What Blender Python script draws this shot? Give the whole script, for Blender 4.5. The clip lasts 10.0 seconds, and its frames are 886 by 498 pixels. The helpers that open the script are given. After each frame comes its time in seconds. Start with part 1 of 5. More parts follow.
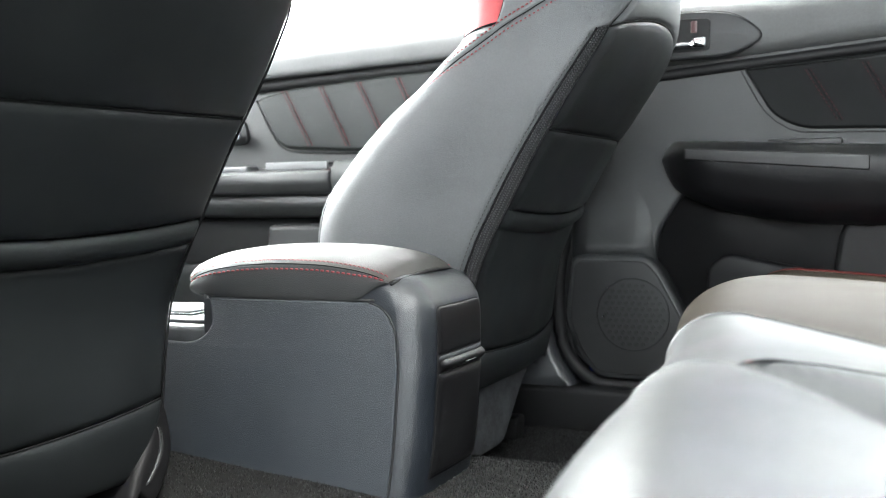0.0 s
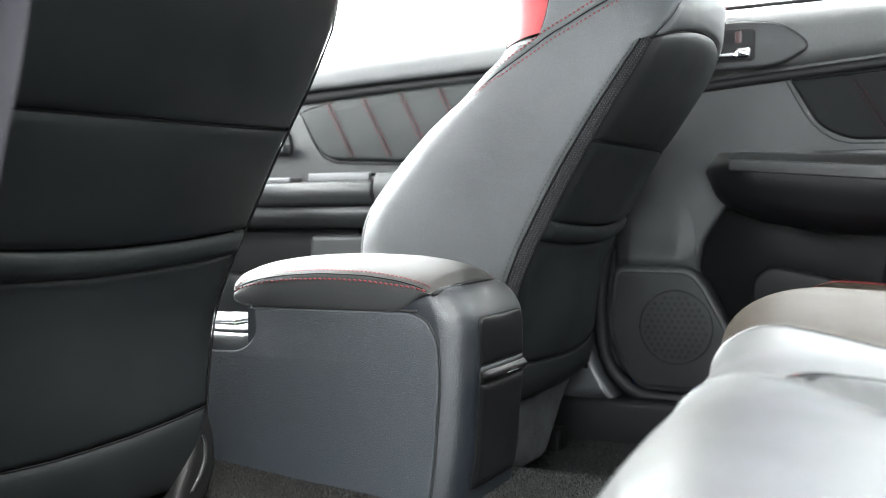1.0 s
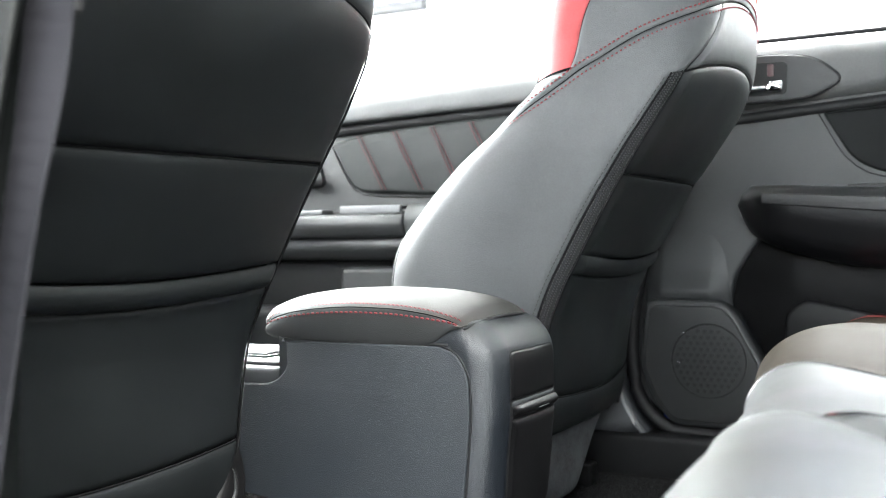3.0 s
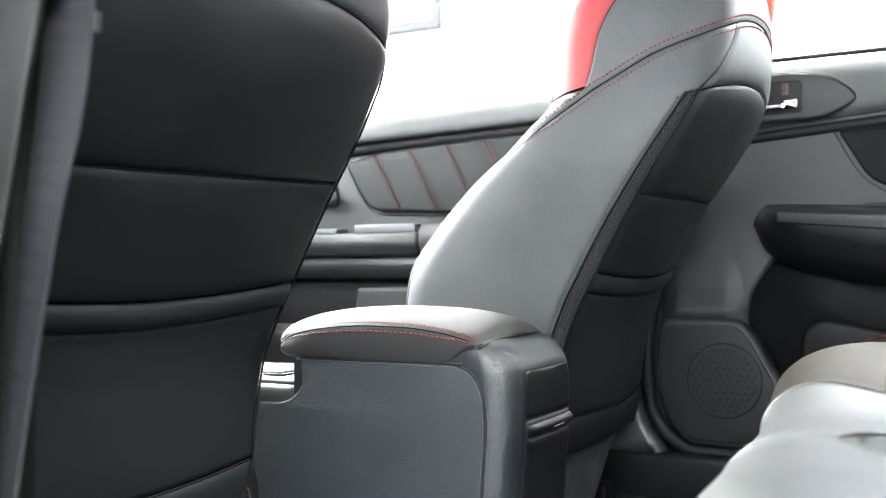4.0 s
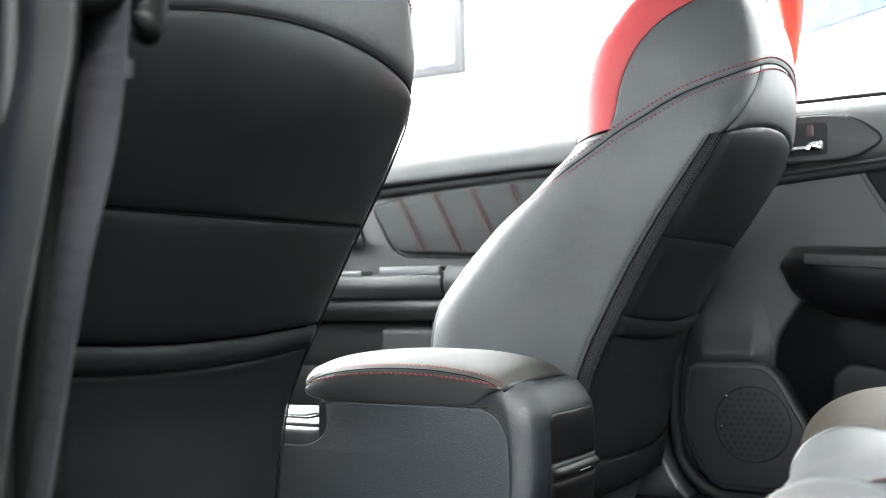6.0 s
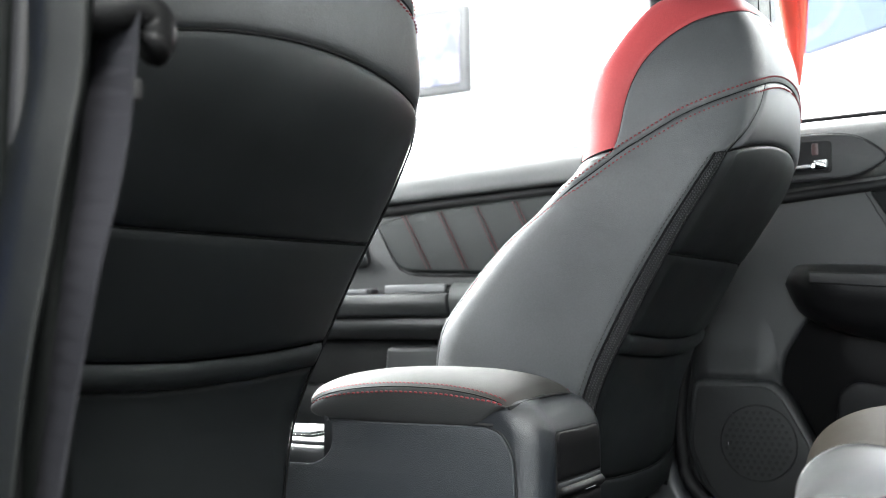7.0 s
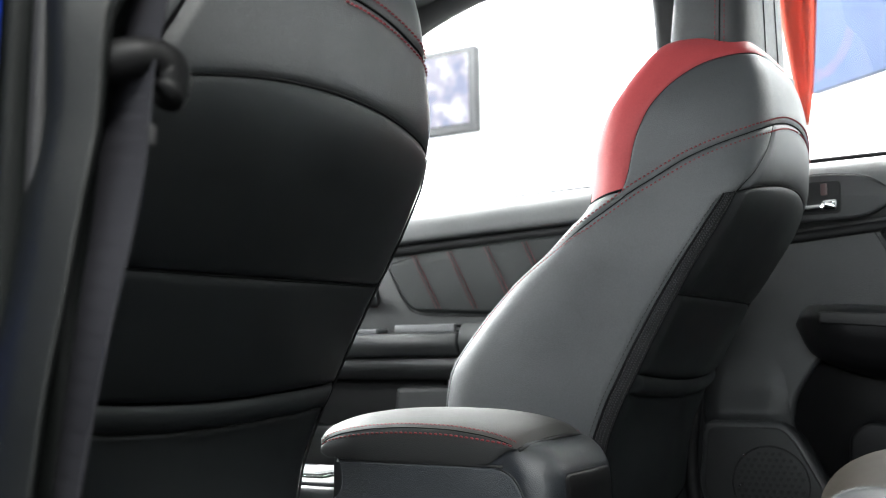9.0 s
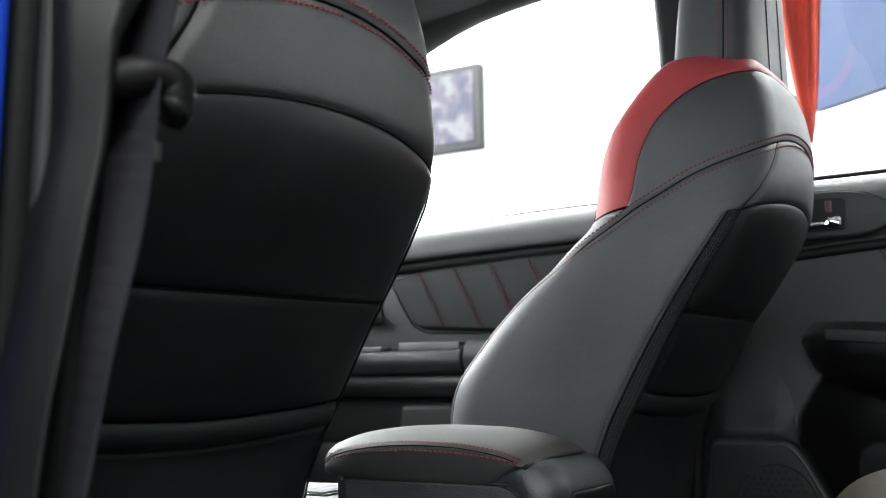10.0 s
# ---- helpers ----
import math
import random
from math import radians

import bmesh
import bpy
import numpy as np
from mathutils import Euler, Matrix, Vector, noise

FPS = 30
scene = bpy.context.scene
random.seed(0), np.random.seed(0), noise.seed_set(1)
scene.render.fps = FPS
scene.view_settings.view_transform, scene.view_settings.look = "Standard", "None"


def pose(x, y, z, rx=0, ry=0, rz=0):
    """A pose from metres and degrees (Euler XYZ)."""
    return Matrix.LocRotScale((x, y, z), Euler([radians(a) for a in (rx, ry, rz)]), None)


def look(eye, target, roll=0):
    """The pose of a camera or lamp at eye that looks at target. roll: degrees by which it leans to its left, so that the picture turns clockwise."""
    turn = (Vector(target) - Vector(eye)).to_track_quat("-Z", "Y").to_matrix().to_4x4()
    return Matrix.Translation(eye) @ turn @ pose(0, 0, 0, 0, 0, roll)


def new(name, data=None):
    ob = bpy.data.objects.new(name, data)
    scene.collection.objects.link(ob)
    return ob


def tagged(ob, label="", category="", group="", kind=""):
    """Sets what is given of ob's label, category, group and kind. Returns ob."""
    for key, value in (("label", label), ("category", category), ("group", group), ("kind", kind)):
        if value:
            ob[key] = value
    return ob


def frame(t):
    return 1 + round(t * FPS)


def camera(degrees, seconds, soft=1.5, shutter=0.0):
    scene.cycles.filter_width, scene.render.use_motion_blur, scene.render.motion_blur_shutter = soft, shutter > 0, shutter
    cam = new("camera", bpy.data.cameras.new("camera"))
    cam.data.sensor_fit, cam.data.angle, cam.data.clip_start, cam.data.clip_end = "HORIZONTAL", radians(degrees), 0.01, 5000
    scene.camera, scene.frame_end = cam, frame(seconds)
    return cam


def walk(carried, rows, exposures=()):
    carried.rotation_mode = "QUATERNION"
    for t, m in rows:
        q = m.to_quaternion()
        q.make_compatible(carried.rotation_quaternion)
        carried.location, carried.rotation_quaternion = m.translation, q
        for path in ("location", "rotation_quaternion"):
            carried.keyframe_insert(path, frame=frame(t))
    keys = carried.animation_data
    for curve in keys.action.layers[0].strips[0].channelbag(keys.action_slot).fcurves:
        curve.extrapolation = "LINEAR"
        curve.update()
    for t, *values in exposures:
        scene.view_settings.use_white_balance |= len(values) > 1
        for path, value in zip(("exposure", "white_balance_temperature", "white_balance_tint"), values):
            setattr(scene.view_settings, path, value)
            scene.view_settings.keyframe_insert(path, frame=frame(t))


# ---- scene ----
import functools

from mathutils import geometry

cam = camera(45.9, 10.0, soft=1.0)
PATH = [
    (0, (-1.067, -0.492, 0.487), (0.744, 0.351, 0.377), -0.9),
    (0.5, (-1.067, -0.49, 0.487), (0.727, 0.39, 0.388), -0.9),
    (1, (-1.069, -0.491, 0.487), (0.709, 0.422, 0.399), -0.8),
    (1.5, (-1.068, -0.49, 0.488), (0.7, 0.442, 0.413), -0.8),
    (2, (-1.069, -0.49, 0.49), (0.693, 0.455, 0.428), -0.7),
    (2.5, (-1.07, -0.49, 0.49), (0.688, 0.463, 0.445), -0.7),
    (4, (-1.072, -0.491, 0.491), (0.667, 0.496, 0.498), -0.7),
    (4.5, (-1.073, -0.491, 0.49), (0.66, 0.506, 0.518), -0.7),
    (5, (-1.074, -0.491, 0.491), (0.652, 0.517, 0.538), -0.7),
    (5.5, (-1.074, -0.491, 0.491), (0.646, 0.527, 0.559), -0.7),
    (7, (-1.077, -0.493, 0.491), (0.632, 0.54, 0.614), -0.7),
    (7.5, (-1.079, -0.494, 0.493), (0.626, 0.541, 0.632), -0.7),
    (8, (-1.078, -0.494, 0.491), (0.624, 0.544, 0.651), -0.7),
    (8.5, (-1.08, -0.494, 0.493), (0.62, 0.546, 0.669), -0.7),
    (9, (-1.081, -0.495, 0.493), (0.613, 0.549, 0.69), -0.7),
    (9.5, (-1.082, -0.496, 0.493), (0.608, 0.553, 0.707), -0.7),
    (10, (-1.081, -0.495, 0.493), (0.606, 0.554, 0.723), -0.7),
]
EXPOSURES = ((0.0, 1.04, 6100, 6), (2.5, 1.11, 6100, 6), (5.5, 0.81, 6100, 6), (7.5, 0.19, 6100, 6), (8.5, -0.09, 6100, 6), (9.5, -0.48, 6100, 6), (10.0, -0.79, 6100, 6))
LAMP, DAY, WEST, FRONT, SOUTH, SCREEN = 1700.0, 2300.0, 270.0, 320.0, 500.0, 1.2
cam.data.dof.use_dof, cam.data.dof.focus_distance, cam.data.dof.aperture_fstop = True, 1.16, 7.5
walk(cam, [(t, look(eye, aim, roll)) for t, eye, aim, roll in PATH], EXPOSURES)

# ---- light: a white showroom lit by unseen area lamps overhead and on two walls ----
world = bpy.data.worlds.new("sky")
world.use_nodes = True
scene.world = world
sky = world.node_tree.nodes.new("ShaderNodeTexSky")
sky.sky_type, sky.sun_disc = "NISHITA", False
sky.sun_elevation, sky.sun_rotation = radians(50), radians(200)
world.node_tree.links.new(sky.outputs[0], world.node_tree.nodes["Background"].inputs[0])
world.node_tree.nodes["Background"].inputs[1].default_value = 0.1

ROOM_X0, ROOM_X1, ROOM_Y0, ROOM_Y1, ROOM_Z0, ROOM_Z1 = -6.0, 3.5, -5.5, 6.0, -0.22, 3.4


def area_lamp(name, m, sx, sy, watts, colour=(1, 0.97, 0.93)):
    lamp = bpy.data.lights.new(name, "AREA")
    lamp.shape, lamp.size, lamp.size_y, lamp.energy, lamp.color = "RECTANGLE", sx, sy, watts, colour
    ob = new(name, lamp)
    ob.matrix_world = m
    return ob


# unseen overhead lamps, added to whiten the east side
for px, py, wide, share in ((2.9, -0.6, 0.8, 0.45), (2.0, 2.0, 1.6, 1.0), (2.0, 4.4, 1.6, 1.0)):
    area_lamp("overhead_fill", pose(px, py, ROOM_Z1 - 0.09), wide, 2.2, LAMP * share)
# added area lamps on two walls; there is no window behind them
area_lamp("wall_fill", pose(-1.0, ROOM_Y1 - 0.15, 1.6, -90, 0, 0), 7.5, 2.8, DAY, (1.0, 0.99, 0.97))
area_lamp("wall_fill", pose(ROOM_X0 + 0.15, -0.9, 1.7, 0, -90, 0), 2.2, 5.0, FRONT, (0.97, 0.985, 1.0))
# added overhead fill for the flanks, seat backs and front door
area_lamp("overhead_fill", pose(-3.4, -0.8, ROOM_Z1 - 0.09), 0.9, 2.4, WEST)
area_lamp("overhead_fill", pose(-1.9, -1.75, ROOM_Z1 - 0.09), 0.9, 1.4, SOUTH, (1.0, 0.94, 0.86))
area_lamp("overhead_fill", pose(-3.2, 4.6, ROOM_Z1 - 0.09), 1.6, 2.0, 400.0)


# ---- materials ----
def material(name, colour, rough=0.5, metal=0.0, spec=0.5, grain=0.0, grain_size=900, blotch=0.15, blotch_size=9,
             coat=0.0, wrinkle=0.0, bump_kind="noise", rough_var=0.06):
    """A painted, moulded or stitched surface: colour mottled at two scales, fine relief, uneven gloss."""
    m = bpy.data.materials.new(name)
    m.use_nodes = True
    t = m.node_tree
    b = t.nodes["Principled BSDF"]
    b.inputs["Metallic"].default_value = metal
    b.inputs["Specular IOR Level"].default_value = spec
    b.inputs["Coat Weight"].default_value = coat
    b.inputs["Coat Roughness"].default_value = 0.25 if rough > 0.3 else 0.03
    tex = t.nodes.new("ShaderNodeTexCoord")
    n1 = t.nodes.new("ShaderNodeTexNoise")
    n1.inputs["Scale"].default_value, n1.inputs["Detail"].default_value = blotch_size, 5
    n2 = t.nodes.new("ShaderNodeTexNoise")
    n2.inputs["Scale"].default_value, n2.inputs["Detail"].default_value = grain_size * 0.35, 3
    mix = t.nodes.new("ShaderNodeMix")
    mix.data_type = "FLOAT"
    mix.inputs[0].default_value = 0.35
    ramp = t.nodes.new("ShaderNodeMapRange")
    ramp.inputs[1].default_value, ramp.inputs[2].default_value = 0.3, 0.7
    ramp.inputs[3].default_value, ramp.inputs[4].default_value = 1 - blotch, 1 + blotch
    mul = t.nodes.new("ShaderNodeVectorMath")
    mul.operation = "SCALE"
    mul.inputs[0].default_value = colour
    link = t.links.new
    link(tex.outputs["Object"], n1.inputs["Vector"])
    link(tex.outputs["Object"], n2.inputs["Vector"])
    link(n1.outputs[0], mix.inputs[2])
    link(n2.outputs[0], mix.inputs[3])
    link(mix.outputs[0], ramp.inputs[0])
    link(ramp.outputs[0], mul.inputs["Scale"])
    link(mul.outputs[0], b.inputs["Base Color"])
    r2 = t.nodes.new("ShaderNodeMapRange")
    r2.inputs[1].default_value, r2.inputs[2].default_value = 0.3, 0.7
    r2.inputs[3].default_value, r2.inputs[4].default_value = max(0.02, rough - rough_var), min(1, rough + rough_var)
    link(n1.outputs[0], r2.inputs[0])
    link(r2.outputs[0], b.inputs["Roughness"])
    if grain > 0:
        if bump_kind == "voronoi":
            g = t.nodes.new("ShaderNodeTexVoronoi")
            g.inputs["Scale"].default_value = grain_size
            out = g.outputs["Distance"]
        elif bump_kind == "weave":
            g = t.nodes.new("ShaderNodeTexWave")
            g.inputs["Scale"].default_value, g.inputs["Distortion"].default_value = grain_size, 0.3
            out = g.outputs[0]
        else:
            g = t.nodes.new("ShaderNodeTexNoise")
            g.inputs["Scale"].default_value, g.inputs["Detail"].default_value = grain_size, 2
            out = g.outputs[0]
        link(tex.outputs["Object"], g.inputs["Vector"])
        bump = t.nodes.new("ShaderNodeBump")
        bump.inputs["Strength"].default_value, bump.inputs["Distance"].default_value = grain, 0.0006
        link(out, bump.inputs["Height"])
        if wrinkle:
            soft = t.nodes.new("ShaderNodeTexNoise")
            soft.inputs["Scale"].default_value, soft.inputs["Detail"].default_value, soft.inputs["Distortion"].default_value = 26, 3, 0.6
            link(tex.outputs["Object"], soft.inputs["Vector"])
            fold = t.nodes.new("ShaderNodeBump")
            fold.inputs["Strength"].default_value, fold.inputs["Distance"].default_value = wrinkle, 0.004
            link(soft.outputs[0], fold.inputs["Height"])
            link(fold.outputs[0], bump.inputs["Normal"])
        link(bump.outputs[0], b.inputs["Normal"])
    return m


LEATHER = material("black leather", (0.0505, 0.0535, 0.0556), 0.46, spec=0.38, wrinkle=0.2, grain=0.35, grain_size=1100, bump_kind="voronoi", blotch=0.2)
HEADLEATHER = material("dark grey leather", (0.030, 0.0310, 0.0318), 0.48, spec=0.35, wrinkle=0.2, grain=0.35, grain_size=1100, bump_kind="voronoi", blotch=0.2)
INSERT = material("black insert leather", (0.0052, 0.0056, 0.0058), 0.65, spec=0.12, grain=0.3, grain_size=1100, bump_kind="voronoi")
DOORLEATHER = material("black door leather", (0.0115, 0.0132, 0.0130), 0.6, spec=0.25, grain=0.3, grain_size=1100, bump_kind="voronoi")
# Lid leather twice: warm light on the top and side shade painted in.
LID_LIT = material("lid leather with warm light in its colour", (0.029, 0.0275, 0.0255), 0.6, spec=0.22, wrinkle=0.1, grain=0.3, grain_size=1100, bump_kind="voronoi", blotch=0.2)
LID_SHADED = material("lid leather with side shade in its colour", (0.0185, 0.0190, 0.0195), 0.55, spec=0.25, grain=0.3, grain_size=1100, bump_kind="voronoi")
VINYL = material("black vinyl back panel", (0.0098, 0.0114, 0.0122), 0.45, spec=0.30, wrinkle=0.08, grain=0.3, grain_size=1300, bump_kind="voronoi", blotch=0.2)
# Same leather as the bench; tan reflection and dimming are in its colour.
BENCH_TINTED = material("seat leather with tan reflection in its colour", (0.0185, 0.0152, 0.0112), 0.6, spec=0.035, grain=0.25, grain_size=1000, bump_kind="voronoi")
BENCH = material("black seat leather", (0.032, 0.0338, 0.0350), 0.42, spec=0.57, grain=0.25, grain_size=1000, bump_kind="voronoi")
RED = material("red leather", (0.28, 0.043, 0.046), 0.5, spec=0.22, grain=0.35, grain_size=1100, bump_kind="voronoi")
REDBENCH = material("red bench leather", (0.22, 0.03, 0.03), 0.6, spec=0.15, grain=0.3, grain_size=1000)
THREAD = material("red thread", (0.12, 0.024, 0.028), 0.7, spec=0.12)
DIM_THREAD = material("dull red thread", (0.10, 0.028, 0.031), 0.7, spec=0.12)
FAINT_THREAD = material("dark red thread", (0.040, 0.010, 0.012), 0.7, spec=0.12)
DARK_THREAD = material("black thread", (0.014, 0.014, 0.014), 0.6)
PIPING = material("dark seam piping", (0.007, 0.007, 0.0075), 0.8, spec=0.08)
GRAINED = material("grained dark plastic", (0.0110, 0.0140, 0.0182), 0.42, spec=0.45, grain=0.75, grain_size=1300, bump_kind="voronoi", blotch=0.12)
PLASTIC = material("satin dark plastic", (0.036, 0.038, 0.041), 0.4, grain=0.3, grain_size=800)
PADTRIM = material("soft grey door pad", (0.085, 0.087, 0.087), 0.65, spec=0.2, grain=0.4, grain_size=700, bump_kind="voronoi")
DOORTRIM = material("dark grey door trim", (0.0205, 0.0215, 0.0222), 0.48, spec=0.36, grain=0.5, grain_size=700, bump_kind="voronoi")
BLACKTRIM = material("black door trim", (0.0062, 0.0062, 0.0066), 0.5, spec=0.16, grain=0.3, grain_size=700)
ENDBLACK = material("matt black moulding", (0.0036, 0.0036, 0.0040), 0.42, spec=0.17, grain=0.4, grain_size=700)
ZIPTAPE = material("black woven tape", (0.014, 0.014, 0.015), 0.75, spec=0.15, grain=1.0, grain_size=420, bump_kind="weave")
LOCKTAB = material("dull red lock tab", (0.035, 0.009, 0.009), 0.4)
LOOPBLACK = material("black loop plastic", (0.003, 0.003, 0.0032), 0.5, spec=0.1)
STRIP = material("satin black strip", (0.0065, 0.0065, 0.0069), 0.45, spec=0.25, grain=0.3, grain_size=700)
GRILLE = material("charcoal grille plastic", (0.0125, 0.0128, 0.0132), 0.55, spec=0.25, grain=0.3, grain_size=700)
GLOSS = material("gloss black trim", (0.012, 0.012, 0.013), 0.12, coat=0.3, rough_var=0.03)
SILVER = material("silver trim", (0.6, 0.61, 0.62), 0.3, metal=0.9)
SATIN = material("satin grey trim", (0.11, 0.113, 0.117), 0.42)
CHROME = material("chrome", (0.75, 0.76, 0.78), 0.08, metal=1.0, blotch=0.03, rough_var=0.02)
FELT = material("charcoal felt", (0.046, 0.048, 0.051), 0.95, spec=0.1, grain=1.0, grain_size=700, blotch=0.55, blotch_size=40)
COVER = material("grained satin plastic", (0.0066, 0.0082, 0.0108), 0.29, spec=0.62, grain=0.5, grain_size=1300, bump_kind="voronoi", blotch=0.06, rough_var=0.02)
CARPET = material("charcoal carpet", (0.011, 0.011, 0.0108), 0.95, spec=0.02, grain=1.0, grain_size=500, blotch=0.35)
SEAL_AND_GAP = material("rubber seal and dark gap", (0.009, 0.009, 0.0095), 0.6, spec=0.2)
# Pillar trims near black: the shade on the pillar is in their colour.
COVERTRIM_SHADED = material("grey-green pillar cover darkened for shade", (0.0024, 0.0029, 0.0027), 0.45, spec=0.15, grain=0.4, grain_size=700)
PILLAR_SHADED = material("grey pillar trim darkened for shade", (0.0018, 0.0023, 0.0022), 0.55, spec=0.08, grain=0.4, grain_size=700)
WEBBING = material("seat belt webbing", (0.0085, 0.0085, 0.0108), 0.65, spec=0.2, grain=0.5, grain_size=900)
PAINT = material("blue car paint", (0.006, 0.03, 0.28), 0.35, spec=0.3, coat=0.2, rough_var=0.02, blotch=0.05)
LINER = material("dark headliner cloth", (0.006, 0.006, 0.0062), 0.9, grain=0.6, grain_size=700)
WALL = material("white wall paint", (0.8, 0.8, 0.79), 0.7, blotch=0.03, blotch_size=1.5, grain=0.1, grain_size=200)
DARKWALL = material("grey wall paint", (0.20, 0.20, 0.203), 0.7, blotch=0.06, blotch_size=1.5)
TILE = material("grey showroom floor", (0.075, 0.075, 0.075), 0.25, blotch=0.08, blotch_size=2)
SCREENFRAME = material("black screen frame", (0.014, 0.014, 0.015), 0.7, spec=0.1)
REDCLOTH = material("red banner cloth", (0.22, 0.032, 0.018), 0.7, spec=0.1, grain=0.2, grain_size=300, blotch=0.12)
BLUEBOARD = material("blue sign board", (0.014, 0.021, 0.043), 0.7, spec=0.1, blotch=0.02, blotch_size=2)

PILE = bpy.data.materials.new("charcoal carpet tufts")
PILE.use_nodes = True
_t = PILE.node_tree
_p = _t.nodes["Principled BSDF"]
_p.inputs["Roughness"].default_value, _p.inputs["Specular IOR Level"].default_value = 0.9, 0.05
_i = _t.nodes.new("ShaderNodeNewGeometry")
_r = _t.nodes.new("ShaderNodeValToRGB")
_r.color_ramp.elements[0].color, _r.color_ramp.elements[0].position = (0.006, 0.006, 0.0062, 1), 0.35
_r.color_ramp.elements[1].color, _r.color_ramp.elements[1].position = (0.038, 0.038, 0.038, 1), 1.0
_t.links.new(_i.outputs["Random Per Island"], _r.inputs[0])
_t.links.new(_r.outputs[0], _p.inputs["Base Color"])

GLASS = bpy.data.materials.new("clear glass")
GLASS.use_nodes = True
_g = GLASS.node_tree.nodes["Principled BSDF"]
_g.inputs["Transmission Weight"].default_value, _g.inputs["Roughness"].default_value = 1.0, 0.0
_g.inputs["Base Color"].default_value, _g.inputs["IOR"].default_value = (0.95, 0.97, 0.96, 1), 1.45


# ---- building helpers ----
def thing(name, label, category, group="", kind=""):
    ob = new(name)
    ob.empty_display_size = 0.05
    return tagged(ob, label, category, group, kind)


def mesh_ob(name, bm, mat, smooth=True):
    bmesh.ops.recalc_face_normals(bm, faces=bm.faces)
    me = bpy.data.meshes.new(name)
    bm.to_mesh(me)
    bm.free()
    if smooth:
        me.shade_smooth()
    me.materials.append(mat)
    return new(name, me)


def part(name, bm, mat, parent, label="", smooth=True):
    ob = mesh_ob(name, bm, mat, smooth)
    ob.parent = parent
    return tagged(ob, label)


def solid(name, bm, mat, label, category, kind="", group="", smooth=True):
    return tagged(mesh_ob(name, bm, mat, smooth), label, category, group, kind)


def box(x0, x1, y0, y1, z0, z1, bevel=0.0, seg=3, bm=None):
    one = bmesh.new()
    bmesh.ops.create_cube(one, size=1, matrix=Matrix.LocRotScale(
        ((x0 + x1) / 2, (y0 + y1) / 2, (z0 + z1) / 2), None, (x1 - x0, y1 - y0, z1 - z0)))
    if bevel:
        bmesh.ops.bevel(one, geom=one.edges[:], offset=bevel, segments=seg, affect="EDGES", profile=0.5)
    return join(bm, one)


def join(bm, one):
    if bm is None:
        return one
    me = bpy.data.meshes.new("tmp")
    one.to_mesh(me)
    one.free()
    bm.from_mesh(me)
    bpy.data.meshes.remove(me)
    return bm


def rounded(pts, radius, n=6):
    """An outline with every corner rounded; radius one number or one for each corner."""
    out = []
    for i, p in enumerate(pts):
        p = Vector(p)
        a, b = Vector(pts[i - 1]), Vector(pts[(i + 1) % len(pts)])
        r = radius[i] if isinstance(radius, (list, tuple)) else radius
        da, db = (a - p), (b - p)
        r = min(r, da.length * 0.45, db.length * 0.45)
        if r < 1e-4:
            out.append(p)
            continue
        s, e = p + da.normalized() * r, p + db.normalized() * r
        for k in range(n + 1):
            u = k / n
            out.append(s * (1 - u) ** 2 + p * 2 * u * (1 - u) + e * u * u)
    return out


def slab(pts, lo, hi, axis="x", bevel=0.0, seg=3, bm=None, crown=0.0):
    """A plate: an outline in the plane across the axis, from lo to hi along it, its lo rim bevelled."""
    one = bmesh.new()

    def at(p, d):
        return {"x": (d, p[0], p[1]), "y": (p[0], d, p[1]), "z": (p[0], p[1], d)}[axis]
    n = len(pts)
    cx, cy = sum(p[0] for p in pts) / n, sum(p[1] for p in pts) / n
    rings = [(0.0, hi)]
    if bevel:
        for k in range(seg + 1):
            a = math.pi / 2 * k / seg
            rings.append((bevel * (1 - math.cos(a)), lo + (bevel if hi > lo else -bevel) * (1 - math.sin(a))))
    else:
        rings.append((0.0, lo))
    area = sum(pts[i - 1][0] * pts[i][1] - pts[i][0] * pts[i - 1][1] for i in range(n))
    sign = 1 if area > 0 else -1
    loops = []
    for inset, d in rings:
        ring = []
        for i in range(n):
            a, p, b = Vector(pts[i - 1]), Vector(pts[i]), Vector(pts[(i + 1) % n])
            t1, t2 = (p - a), (b - p)
            t = ((t1.normalized() if t1.length > 1e-9 else t2) + (t2.normalized() if t2.length > 1e-9 else t1))
            t = t.normalized() if t.length > 1e-9 else t1.normalized()
            nrm = Vector((-t.y, t.x)) * sign
            q = p + nrm * inset
            ring.append(one.verts.new(at(q, d)))
        loops.append(ring)
    for r1, r2 in zip(loops, loops[1:]):
        for i in range(n):
            one.faces.new((r1[i - 1], r1[i], r2[i], r2[i - 1]))
    for ring in (loops[0], loops[-1]):
        for tri in geometry.tessellate_polygon([[v.co for v in ring]]):
            one.faces.new([ring[i] for i in tri])
    return join(bm, one)


